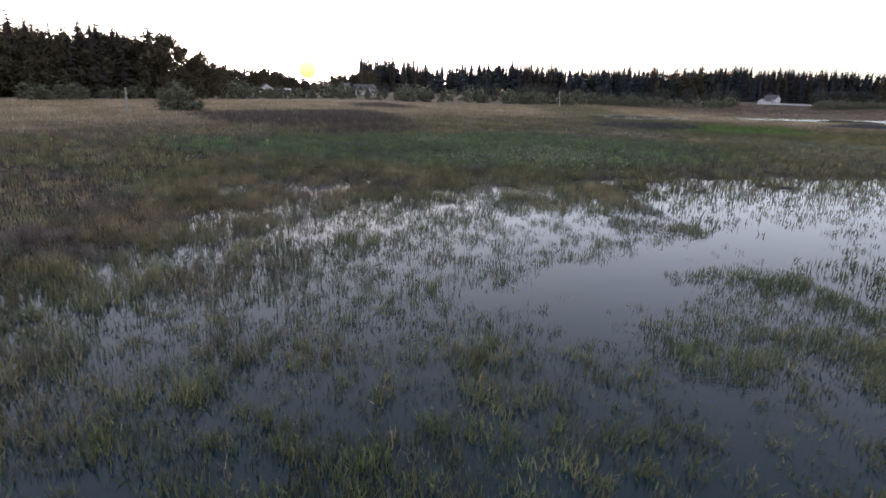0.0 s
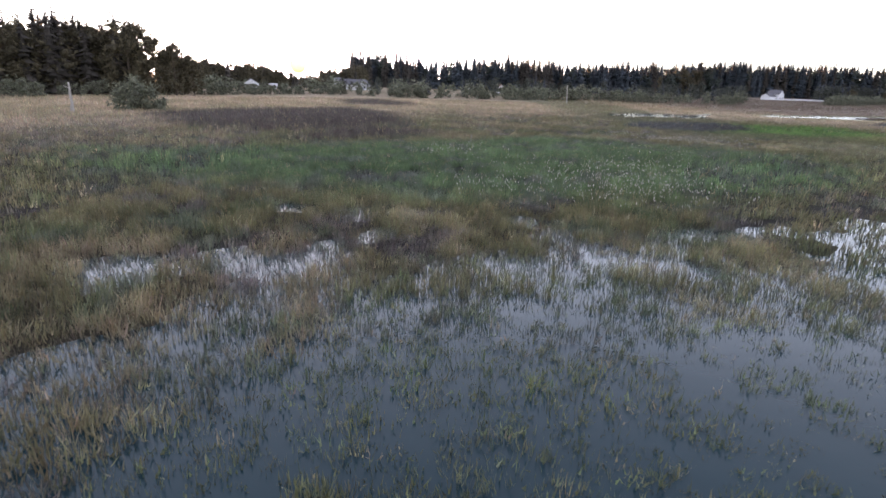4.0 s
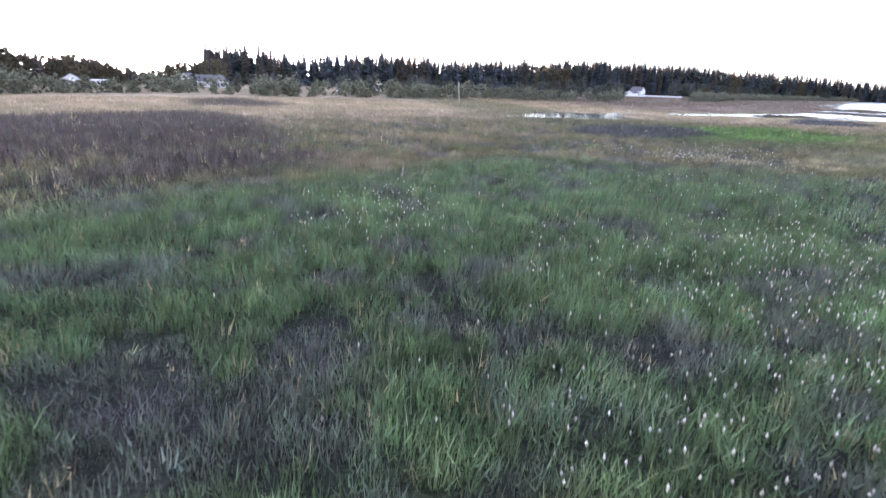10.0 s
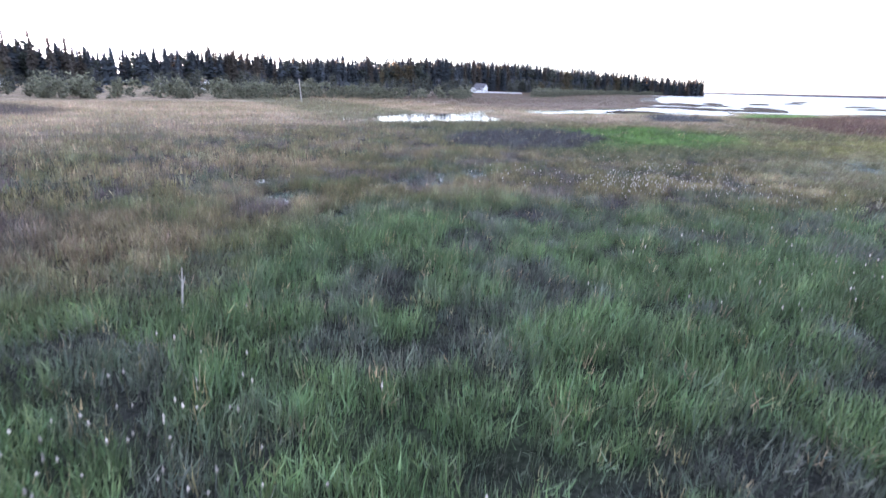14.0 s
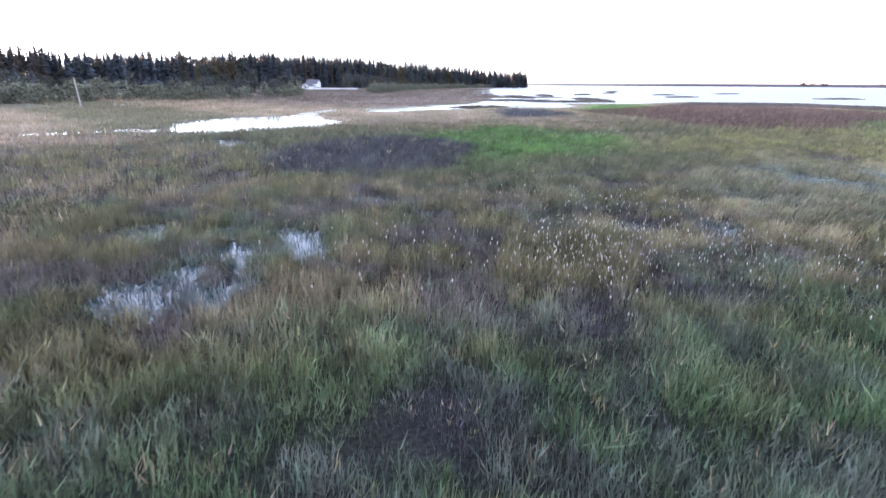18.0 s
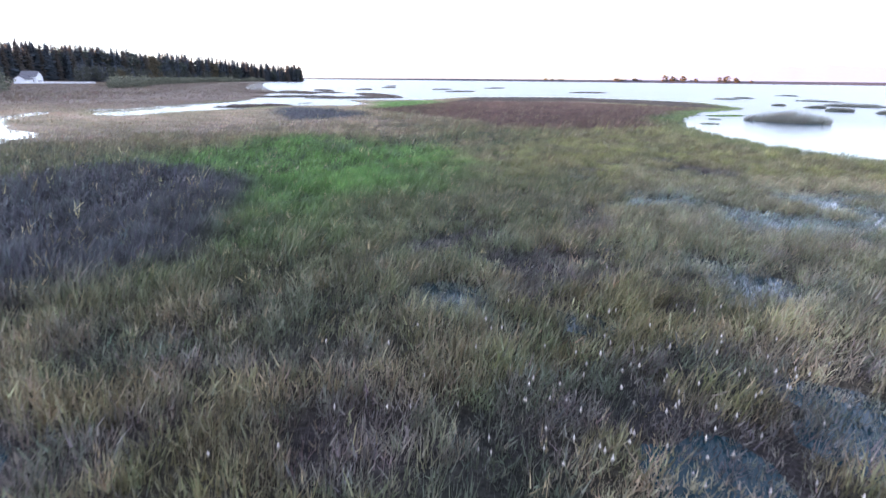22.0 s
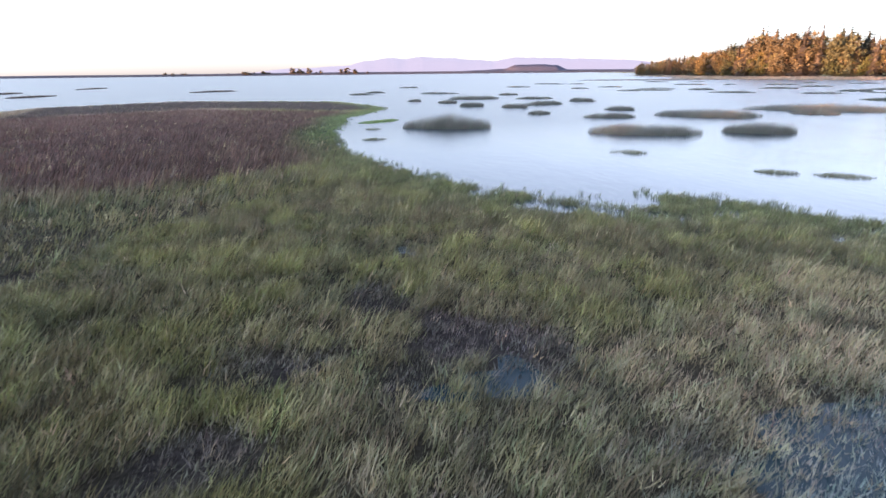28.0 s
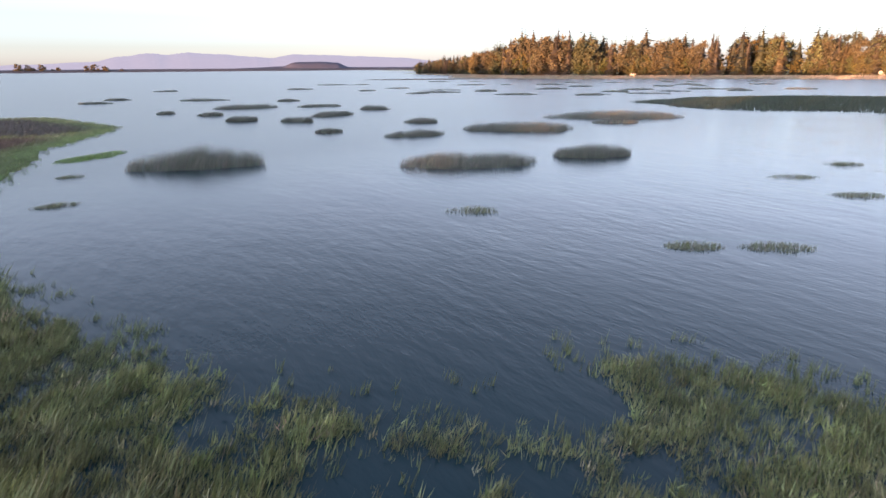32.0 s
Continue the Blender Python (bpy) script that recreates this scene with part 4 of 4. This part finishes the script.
NORTH = [(-75, 490, 1.0), (-20, 500, 0.95), (60, 520, 1.0), (110, 530, 0.95), (220, 600, 1.1), (330, 650, 1.32), (480, 690, 1.36), (620, 690, 1.22), (700, 660, 1.02), (760, 640, 0.85), (795, 635, 0.95)]
SKIRT = [(-40, 262, 0.8), (-15, 262, 0.9), (15, 262, 1.0), (55, 290, 1.0), (85, 290, 1.0), (140, 305, 1.1), (190, 345, 1.2), (243, 385, 1.3), (300, 465, 1.5), (360, 545, 1.6), (450, 625, 1.7), (620, 660, 1.5), (790, 640, 1.0)]
WEST = [(-124, 275, 1.0), (-104, 305, 0.95), (-96, 330, 0.9), (-88, 338, 0.76), (-80, 345, 0.5), (-74, 352, 0.66), (-66, 362, 0.95), (-55, 370, 1.0), (-62, 470, 1.2)]
GROVE = [(-150, 120, 0.9), (-122, 140, 0.95), (-105, 160, 1.05), (-92, 178, 1.0), (-86, 184, 0.85)]
EAST = [(788, -402, 0.42), (725, -388, 0.5), (640, -375, 0.62), (560, -350, 0.74), (530, -345, 0.86), (495, -342, 1.12), (430, -370, 1.0), (350, -408, 0.9), (225, -503, 0.95), (70, -560, 1.0), (-150, -560, 1.0)]
# hue paints distance haze into both woods and takes orange sunlight out
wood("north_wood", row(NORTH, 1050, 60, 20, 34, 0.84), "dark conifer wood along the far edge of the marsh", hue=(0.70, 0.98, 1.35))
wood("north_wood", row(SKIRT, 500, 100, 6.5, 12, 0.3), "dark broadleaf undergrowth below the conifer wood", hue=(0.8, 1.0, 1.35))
wood("west_wood", row(WEST, 380, 60, 12, 18, 0.35), "dark mixed wood against the setting sun")
wood("west_wood", row(GROVE, 230, 60, 14, 24, 0.5), "dark mixed grove beside the marsh")
wood("east_wood", row(EAST, 400, 44, 32, 48, 0.36), "mixed wood across the bay lit orange by the low sun", autumn=True)
wood("east_wood", row(EAST, 300, 14, 10, 26, 0.08), "low broadleaf edge of the wood across the bay", hue=(1.1, 1.15, 0.9), autumn=True)
for spots in (row(NORTH, 60, 8, 22, 33, 0.9), row(EAST, 60, 10, 30, 46, 0.35), row(GROVE, 70, 30, 17, 23, 0.45), row(WEST, 24, 10, 10, 15, 0.3)):
    for kind, x, y, tall, z in spots:
        if not glade(x, y):
            plant(kind, x, y, tall, z)
for x, y, tall in ((-74, 488, 37), (-69, 496, 36), (-60, 486, 38), (-48, 492, 37), (-38, 488, 35), (-30, 494, 36), (98, 545, 36), (60, 540, 37), (66, 545, 35)):
    plant("conifer_tree", x, y, tall, 0.3, 0.6)
for x, y, tall in ((62, 528, 30), (68, 534, 32), (73, 529, 29), (78, 536, 33), (83, 530, 30), (88, 535, 32), (93, 530, 29), (99, 536, 31)):
    plant("conifer_tree", x, y, tall, 0.3, 1.1)
for x, y, tall in ((-88, 174, 20), (-84, 177, 19), (-79, 181, 15), (-76, 186, 12)):
    plant("broadleaf_tree", x, y, tall)
SHRUBS = [(-125, 120), (-104, 132), (-92, 160), (-84, 182), (-60, 225), (-46, 240), (-19, 234), (13, 236), (53, 262), (80, 262), (138, 275), (190, 310), (243, 345), (300, 400), (380, 450), (480, 520), (600, 590), (720, 640)]
thicket = []
for (ax, ay), (bx, by) in zip(SHRUBS, SHRUBS[1:]):
    for i in range(int(math.dist((ax, ay), (bx, by)) / 2.6)):
        f = rt.random()
        x, y, tall = ax + (bx - ax) * f + rt.uniform(-1, 3), ay + (by - ay) * f, rt.uniform(2.8, 5.4) * (0.8 if ax < -45 else 1)
        if glade(x, y):
            continue
        if i % 2 == 0 and x < 330:
            plant("willow_shrub", x, y + rt.uniform(-1, 5), tall, 0, rt.uniform(0.8, 1.2))
        else:
            thicket.append(("willow_shrub", x, y + rt.uniform(4, 16), tall, 0))
for _ in range(110):
    (ax, ay), (bx, by) = rt.choice(list(zip(SHRUBS[2:], SHRUBS[3:])))
    f = rt.random()
    thicket.append(("willow_shrub", ax + (bx - ax) * f + 4, ay + (by - ay) * f + rt.uniform(12, 40), rt.uniform(3.5, 6.5), 0.2))
wood("willow_thicket", thicket, "grey-green willow thicket behind the marsh edge")
plant("willow_shrub", -53.3, 111.5, 5.4)
plant("willow_shrub", -52.4, 111.0, 4.4, 0, 1.1)
plant("willow_shrub", -54.4, 111.9, 4.8)
plant("willow_shrub", -50, 112.5, 2.4)

# ---------------------------------------------------------------- distance
def ridge(name, points, depth, rgb_low, rgb_high, label, glow=None):
    """A long hill: crest heights along a line of x, y, height, sloping down on both sides."""
    verts, n = [], 0
    fine = []
    for (ax, ay, az_), (bx, by, bz) in zip(points, points[1:]):
        for i in range(8):
            f = i / 8
            k = (1 - math.cos(math.pi * f)) / 2
            fine.append((ax + (bx - ax) * f, ay + (by - ay) * f, (az_ + (bz - az_) * k) * rt.uniform(0.975, 1.025)))
    for x, y, z in fine:
        out = math.atan2(y - 60, x - 20)
        for d, k in ((-depth, 0.0), (-depth * 0.45, 0.62), (0, 1.0), (depth, 0)):
            verts.append((x + math.cos(out) * d, y + math.sin(out) * d, z * k - (2 if k == 0 else 0)))
        n += 1
    faces = [(i * 4 + j, i * 4 + j + 1, i * 4 + j + 5, i * 4 + j + 4) for i in range(n - 1) for j in range(3)]
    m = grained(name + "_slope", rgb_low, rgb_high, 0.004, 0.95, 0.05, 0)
    # the evening haze is put in as light that the slope emits
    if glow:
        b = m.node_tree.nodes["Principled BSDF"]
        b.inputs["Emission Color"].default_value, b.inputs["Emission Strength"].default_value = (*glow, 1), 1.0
    me = mesh_of(name, verts, faces)
    me.polygons.foreach_set("use_smooth", np.ones(len(faces), bool))
    return thing(name, me, m, label, "hills", "structure")


def polar(*rows):
    return [(70 + d * math.sin(radians(a)), 77 + d * math.cos(radians(a)), h) for a, d, h in rows]


ridge("mountains", polar((84, 4400, 10), (90, 4400, 45), (94.7, 4400, 60), (97, 4400, 95), (99.3, 4400, 116), (100.6, 4400, 108), (102.3, 4400, 120), (105, 4400, 112), (108, 4400, 95), (109.5, 4400, 85), (111.7, 4400, 108), (115, 4400, 104), (118, 4400, 95), (121.6, 4400, 84), (126, 4400, 60), (130, 4400, 20)), 500, (0.02, 0.02, 0.03), (0.03, 0.03, 0.04), "pale lavender mountain range, evening haze given as its own glow", (0.053, 0.047, 0.054))
ridge("far_hill", polar((104, 3300, 6), (108, 3300, 16), (110.5, 3300, 22), (112, 3300, 44), (114, 3300, 46), (115.8, 3300, 40), (117, 3300, 16), (123, 3300, 14), (128, 3300, 10)), 180, (0.07, 0.075, 0.11), (0.10, 0.10, 0.13), "low dark wooded hill across the bay")
ridge("far_shore", polar((52, 2900, 4), (60, 2900, 7), (70, 2900, 10), (80, 2900, 10), (88, 2900, 12), (96, 2900, 12), (105, 2900, 12), (115, 2900, 10), (128, 2900, 8)), 120, (0.06, 0.065, 0.08), (0.11, 0.10, 0.11), "low dark shore across the bay")
for kind, a, tall in ((1, 89.6, 34), (1, 90.3, 30), (1, 91.2, 32), (0, 92.3, 20), (0, 94.3, 26), (1, 94.9, 32), (0, 95.6, 25), (0, 87, 16), (0, 85, 15), (0, 80, 14)):
    (x, y, _), = polar((a, 2850, 0))
    plant("broadleaf_tree", x, y, tall, 2, 1.5)
for _ in range(26):
    (x, y, _h), = polar((rt.uniform(76, 97), 2850 + rt.uniform(-20, 40), 0))
    plant("broadleaf_tree", x, y, rt.uniform(10, 19), 2, rt.uniform(1.6, 2.6))

# ---------------------------------------------------------------- the sun's disc
bm = bmesh.new()
bmesh.ops.create_uvsphere(bm, u_segments=32, v_segments=16, radius=62)
sun_me = bpy.data.meshes.new("setting_sun")
bm.to_mesh(sun_me), bm.free()
glow, gn, gl, gb = material("sun_fire")
gb.inputs["Emission Color"].default_value, gb.inputs["Emission Strength"].default_value = (1.0, 0.45, 0.03, 1), 0.55
disc = thing("setting_sun", sun_me, glow, "blazing yellow sun setting behind the trees", "sun", "structure")
disc.location = (4400 * math.sin(radians(-13.9)), 4400 * math.cos(radians(-13.9)), 94)

# ---------------------------------------------------------------- cattails
CLUSTERS = [(6, 46.5, 4.5, 0.14), (11, 48, 4, 0.14), (13, 56, 4, 0.12), (8, 52, 4, 0.08), (0, 48, 3, 0.05), (-1, 66, 3, 0.06), (-2.5, 62, 2.5, 0.04), (4, 57, 5, 0.04), (27, 79.5, 3.5, 0.14), (24, 81, 2.5, 0.06), (32, 83, 4, 0.07), (29, 76, 3, 0.05), (18, 66, 6, 0.04), (22, 85, 4, 0.03)]


def cattails(count):
    """Stalks with pale fluffed-out heads along the edge of the green reeds."""
    x, y = np.empty(0), np.empty(0)
    for cx, cy, r, share in CLUSTERS:
        k = int(count * share)
        x, y = np.r_[x, rng.normal(cx, r * 0.6, k)], np.r_[y, rng.normal(cy, r * 0.6, k)]
    n = len(x)
    top = rng.uniform(0.72, 1.08, n)
    long, fat = rng.uniform(0.11, 0.19, n), rng.uniform(0.018, 0.030, n)
    verts = np.zeros((n, 8, 3))
    for k, (dx, dy) in enumerate(((1, 0), (-0.5, 0.87), (-0.5, -0.87))):
        verts[:, k] = np.c_[x + dx * fat, y + dy * fat, top - long * 0.5]
    verts[:, 3], verts[:, 4] = np.c_[x, y, top], np.c_[x, y, top - long]
    verts[:, 5], verts[:, 6], verts[:, 7] = np.c_[x - 0.005, y, 0 * x], np.c_[x + 0.005, y, 0 * x], np.c_[x, y, top - long * 0.8]
    b = (np.arange(n) * 8)[:, None]
    tris = np.concatenate([b + np.array(t) for t in ((0, 1, 3), (1, 2, 3), (2, 0, 3), (1, 0, 4), (2, 1, 4), (0, 2, 4), (5, 6, 7))])
    tint = np.repeat(np.array((0.60, 0.55, 0.50)) * rng.uniform(0.5, 1.2, (n, 1)), 8, axis=0)
    tint.reshape(n, 8, 3)[:, 5:] = OLIVE
    return thing("cattails", mesh_of("cattails", verts.reshape(-1, 3), tris, tint), GRASS, "cattails with pale fluffed seed heads among the reeds", "cattails", "stuff")


cattails(1700)

# ---------------------------------------------------------------- houses, sheds and poles
def box(bm, x0, x1, y0, y1, z0, z1):
    v = [bm.verts.new(p) for p in ((x0, y0, z0), (x1, y0, z0), (x1, y1, z0), (x0, y1, z0), (x0, y0, z1), (x1, y0, z1), (x1, y1, z1), (x0, y1, z1))]
    for f in ((0, 3, 2, 1), (4, 5, 6, 7), (0, 1, 5, 4), (1, 2, 6, 5), (2, 3, 7, 6), (3, 0, 4, 7)):
        bm.faces.new([v[i] for i in f])
    return bm


def gable_wall(w, d, h, rise):
    """Walls with a gable at both ends of the length, which runs along y."""
    bm = bmesh.new()
    out = [(-w / 2, 0), (w / 2, 0), (w / 2, h), (0, h + rise), (-w / 2, h)]
    a, b = [bm.verts.new((x, -d / 2, z)) for x, z in out], [bm.verts.new((x, d / 2, z)) for x, z in out]
    bm.faces.new(a), bm.faces.new(b[::-1])
    for i in range(5):
        j = (i + 1) % 5
        bm.faces.new((a[j], a[i], b[i], b[j]))
    return bm


def gable_roof(w, d, h, rise, over=0.5, thick=0.22):
    """Two sloping slabs that oversail the walls."""
    bm = bmesh.new()
    for side in (-1, 1):
        run = w / 2 + over
        low = h - rise * over / (w / 2)
        pts = [(0, h + rise + 0.02), (side * run, low + 0.02), (side * run, low + thick), (0, h + rise + thick + 0.06)]
        a, b = [bm.verts.new((x, -d / 2 - over, z)) for x, z in pts], [bm.verts.new((x, d / 2 + over, z)) for x, z in pts]
        bm.faces.new(a), bm.faces.new(b[::-1])
        for i in range(4):
            j = (i + 1) % 4
            bm.faces.new((a[j], a[i], b[i], b[j]))
    return bm


def moved(bm, m):
    bmesh.ops.transform(bm, matrix=m, verts=bm.verts)
    return bm


def house(name, x, y, z, turn, w, d, h, rise, wall, roof, label, wing=None, chimney=False):
    """A house whose gable faces -y before it is turned; wing: its offset in x, width, depth, height and rise."""
    root = tagged(new(name), label, name.replace("_", " "))
    root.matrix_basis = pose(x, y, z, 0, 0, turn)
    part("wall", gable_wall(w, d, h, rise), wall, root)
    part("roof", gable_roof(w, d, h, rise), roof, root)
    storeys = max(1, int(h / 2.6))
    for s in range(storeys):
        for k in (-1, 0, 1):
            cx, cz = k * w * 0.28, 0.9 + s * 2.7
            if s == 0 and k == 0:
                part("door", box(bmesh.new(), -0.5, 0.5, -d / 2 - 0.06, -d / 2 + 0.02, 0, 2.05), BARK, root)
                continue
            frame_ = part("window", box(bmesh.new(), cx - 0.65, cx + 0.65, -d / 2 - 0.08, -d / 2 + 0.02, cz, cz + 1.4), wall, root)
            part("pane", box(bmesh.new(), cx - 0.55, cx + 0.55, -d / 2 - 0.10, -d / 2 - 0.06, cz + 0.1, cz + 1.3), DARK_GLASS, frame_)
    for side in (-1, 1):
        for k in (-0.3, 0.1, 0.38):
            frame_ = part("window", box(bmesh.new(), side * w / 2 - 0.06, side * w / 2 + 0.06, k * d - 0.6, k * d + 0.6, 0.9, 2.2), wall, root)
            part("pane", box(bmesh.new(), side * w / 2 - 0.09, side * w / 2 + 0.09, k * d - 0.5, k * d + 0.5, 1.0, 2.1), DARK_GLASS, frame_)
    if wing:
        ox, ww, wd, wh, wr = wing
        m = pose(ox, 0.6, 0, 0, 0, 90)
        part("wing_wall", moved(gable_wall(wd, ww, wh, wr), m), wall, root)
        part("wing_roof", moved(gable_roof(wd, ww, wh, wr), m), roof, root)
    if chimney:
        part("chimney", box(bmesh.new(), w * 0.2, w * 0.2 + 0.7, d * 0.1, d * 0.1 + 0.7, h, h + rise + 1.0), GREY_ROOF, root)
    return root


house("farmhouse", 280, 487, 0.25, -150 + 180, 8, 10, 4.9, 3.0, WHITE_PAINT, GREY_ROOF, "white farmhouse with grey gable roof and low wing", (-8.5, 10, 7, 3.0, 2.0), True)
house("long_house", -62, 348, 0.2, -10, 7, 9, 3.8, 2.6, WHITE_PAINT, GREY_ROOF, "white house with a broad grey roof behind the shrubs", (8, 13, 8, 3.2, 2.6))
house("cottage", -47, 350, 0.2, -10, 6, 8, 3.2, 2.6, WHITE_PAINT, GREY_ROOF, "small white gabled cottage behind the shrubs")
house("barn", -97, 301, 0.2, 20, 7, 10, 2.5, 2.2, WHITE_PAINT, GREY_ROOF, "pale low barn at the edge of the wood")
house("shed", 11.8, 329, 0.2, 5, 3.2, 4, 2.8, 1.4, WHITE_PAINT, GREY_ROOF, "small pale shed among the trees")
house("shed", 14, 353, 0.2, 5, 4, 5, 3.6, 1.8, WHITE_PAINT, GREY_ROOF, "small pale shed among the trees")
house("shed", 37, 380, 0.2, 5, 4, 5, 3.6, 1.8, WHITE_PAINT, GREY_ROOF, "small pale shed among the trees")
house("shed", 160, 421, 0.2, -15, 3.5, 4, 2.6, 1.4, WHITE_PAINT, GREY_ROOF, "small white shed beside the shrubs")
house("lake_house", 309, -463, 0.25, -25, 6, 8, 2.6, 2.2, WHITE_PAINT, GREY_ROOF, "pale house among the trees across the bay")
house("lake_house", 238, -513, 0.25, -15, 6, 8, 2.5, 2.2, WHITE_PAINT, GREY_ROOF, "pale house among the trees across the bay")
house("lake_house", 402, -395, 0.25, -30, 6, 8, 2.5, 2.2, WHITE_PAINT, GREY_ROOF, "pale house among the trees across the bay")


def caravan(x, y, turn):
    root = tagged(new("caravan"), "white parked caravan beside the barn", "caravan")
    root.matrix_basis = pose(x, y, 0.2, 0, 0, turn)
    bm = box(bmesh.new(), -3.2, 3.2, -1.1, 1.1, 0.55, 2.9)
    bmesh.ops.bevel(bm, geom=list(bm.edges), offset=0.25, segments=3, affect="EDGES")
    part("body", bm, WHITE_PAINT, root)
    for k in (-1.4, 0.2, 1.8):
        part("window", box(bmesh.new(), k - 0.5, k + 0.5, -1.13, -1.09, 1.5, 2.2), DARK_GLASS, root)
    for k in (-0.9, 0.9):
        bm = bmesh.new()
        bmesh.ops.create_cone(bm, cap_ends=True, segments=16, radius1=0.38, radius2=0.38, depth=0.25, matrix=pose(k, -1.05, 0.38, 90, 0, 0))
        part("wheel", bm, BARK, root)
    return root


caravan(-84.5, 292, 8)


def fence(x0, y0, x1, y1, posts):
    """A pale board fence: posts and three rails."""
    root = tagged(new("fence"), "long pale board fence in front of the farmhouse", "fence")
    a = Vector((x0, y0, 0.25))
    d = Vector((x1 - x0, y1 - y0, 0))
    root.matrix_basis = Matrix.Translation(a) @ pose(0, 0, 0, 0, 0, math.degrees(math.atan2(d.y, d.x)))
    ln = d.length
    for i in range(posts):
        u = ln * i / (posts - 1)
        part("post", box(bmesh.new(), u - 0.08, u + 0.08, -0.08, 0.08, -0.8, 1.5), WHITE_PAINT, root)
    for z in (0.25, 0.7, 1.15):
        part("rail", box(bmesh.new(), 0, ln, -0.13, -0.085, z, z + 0.32), WHITE_PAINT, root)
    return root


fence(266, 476, 302, 455, 14)


def meadow_post(x, y, tall):
    """A tall weathered post, a little bent, that leans over the meadow."""
    root = tagged(new("wooden_post"), "tall leaning weathered wooden post in the meadow", "post")
    root.matrix_basis = pose(x, y, 0, 0, -4.0, 0)
    bm = bmesh.new()
    bmesh.ops.create_cone(bm, cap_ends=True, segments=10, radius1=0.22, radius2=0.13, depth=tall + 0.5, matrix=Matrix.Translation((0, 0, (tall - 0.5) / 2)))
    part("post", bm, PALE_WOOD, root)
    bm = bmesh.new()
    bmesh.ops.create_cone(bm, cap_ends=True, segments=10, radius1=0.15, radius2=0.06, depth=0.22, matrix=Matrix.Translation((0, 0, tall + 0.10)))
    part("post_cap", bm, PALE_WOOD, root)
    return root


meadow_post(43.9, 219, 6.4)


def snag(x, y, tall, lean, turn, name="dead_snag", label="bleached leaning dead tree trunk in the marsh"):
    """A broken trunk of uneven rings, with a few stubs."""
    r = random.Random(int(x * 3))
    root = tagged(new(name), label, "dead tree")
    root.matrix_basis = pose(x, y, 0, 0, lean, turn)
    bm = bmesh.new()
    rings = []
    for k in range(9):
        f = k / 8
        rings.append([bm.verts.new(((0.26 - 0.14 * f) * r.uniform(0.8, 1.2) * math.cos(a) + 0.1 * math.sin(f * 4), (0.26 - 0.14 * f) * r.uniform(0.8, 1.2) * math.sin(a), tall * f - 0.4 + (r.uniform(0, 0.5) if k == 8 else 0))) for a in (i * math.pi / 4 for i in range(8))])
    for a, b in zip(rings, rings[1:]):
        for i in range(8):
            bm.faces.new((a[i], a[(i + 1) % 8], b[(i + 1) % 8], b[i]))
    bm.faces.new(rings[-1])
    part("trunk", bm, PALE_WOOD, root)
    for f, a in ((0.55, 30), (0.7, 200), (0.8, 100)):
        bm = bmesh.new()
        bmesh.ops.create_cone(bm, cap_ends=True, segments=6, radius1=0.07, radius2=0.02, depth=0.8, matrix=pose(0, 0, tall * f, 0, 60, a) @ Matrix.Translation((0, 0, 0.45)))
        part("branch_stub", bm, PALE_WOOD, root)
    return root


def stake(x, y, tall, lean, turn):
    """A thin bleached dead stem with two twigs."""
    root = tagged(new("dead_sapling"), "thin bleached dead sapling among the reeds", "dead tree")
    root.matrix_basis = pose(x, y, 0, 0, lean, turn)
    for name, at, length, thick, tilt, side in (("stem", 0, tall, 0.035, 0, 0), ("twig", tall * 0.55, 0.4, 0.018, 35, 40), ("twig", tall * 0.72, 0.32, 0.015, 40, 210)):
        bm = bmesh.new()
        bmesh.ops.create_cone(bm, cap_ends=True, segments=7, radius1=thick, radius2=thick * 0.35, depth=length, matrix=pose(0, 0, at, 0, tilt, side) @ Matrix.Translation((0, 0, length / 2)))
        part(name, bm, PALE_WOOD, root)
    return root


stake(0.85, 72.9, 1.3, 6, 30)
snag(-58.5, 102, 4.6, -7, 120)
snag(-59.6, 103, 2.6, 14, 60)
plant("broadleaf_tree", 155.7, 422, 15.5, 0.3, 0.42)
for x, y, tall, wide in ((343, 444, 21, 0.75), (301, 428, 10, 0.9), (306, 433, 8, 1.0)):
    plant("broadleaf_tree", x, y, tall, 0.3, wide)
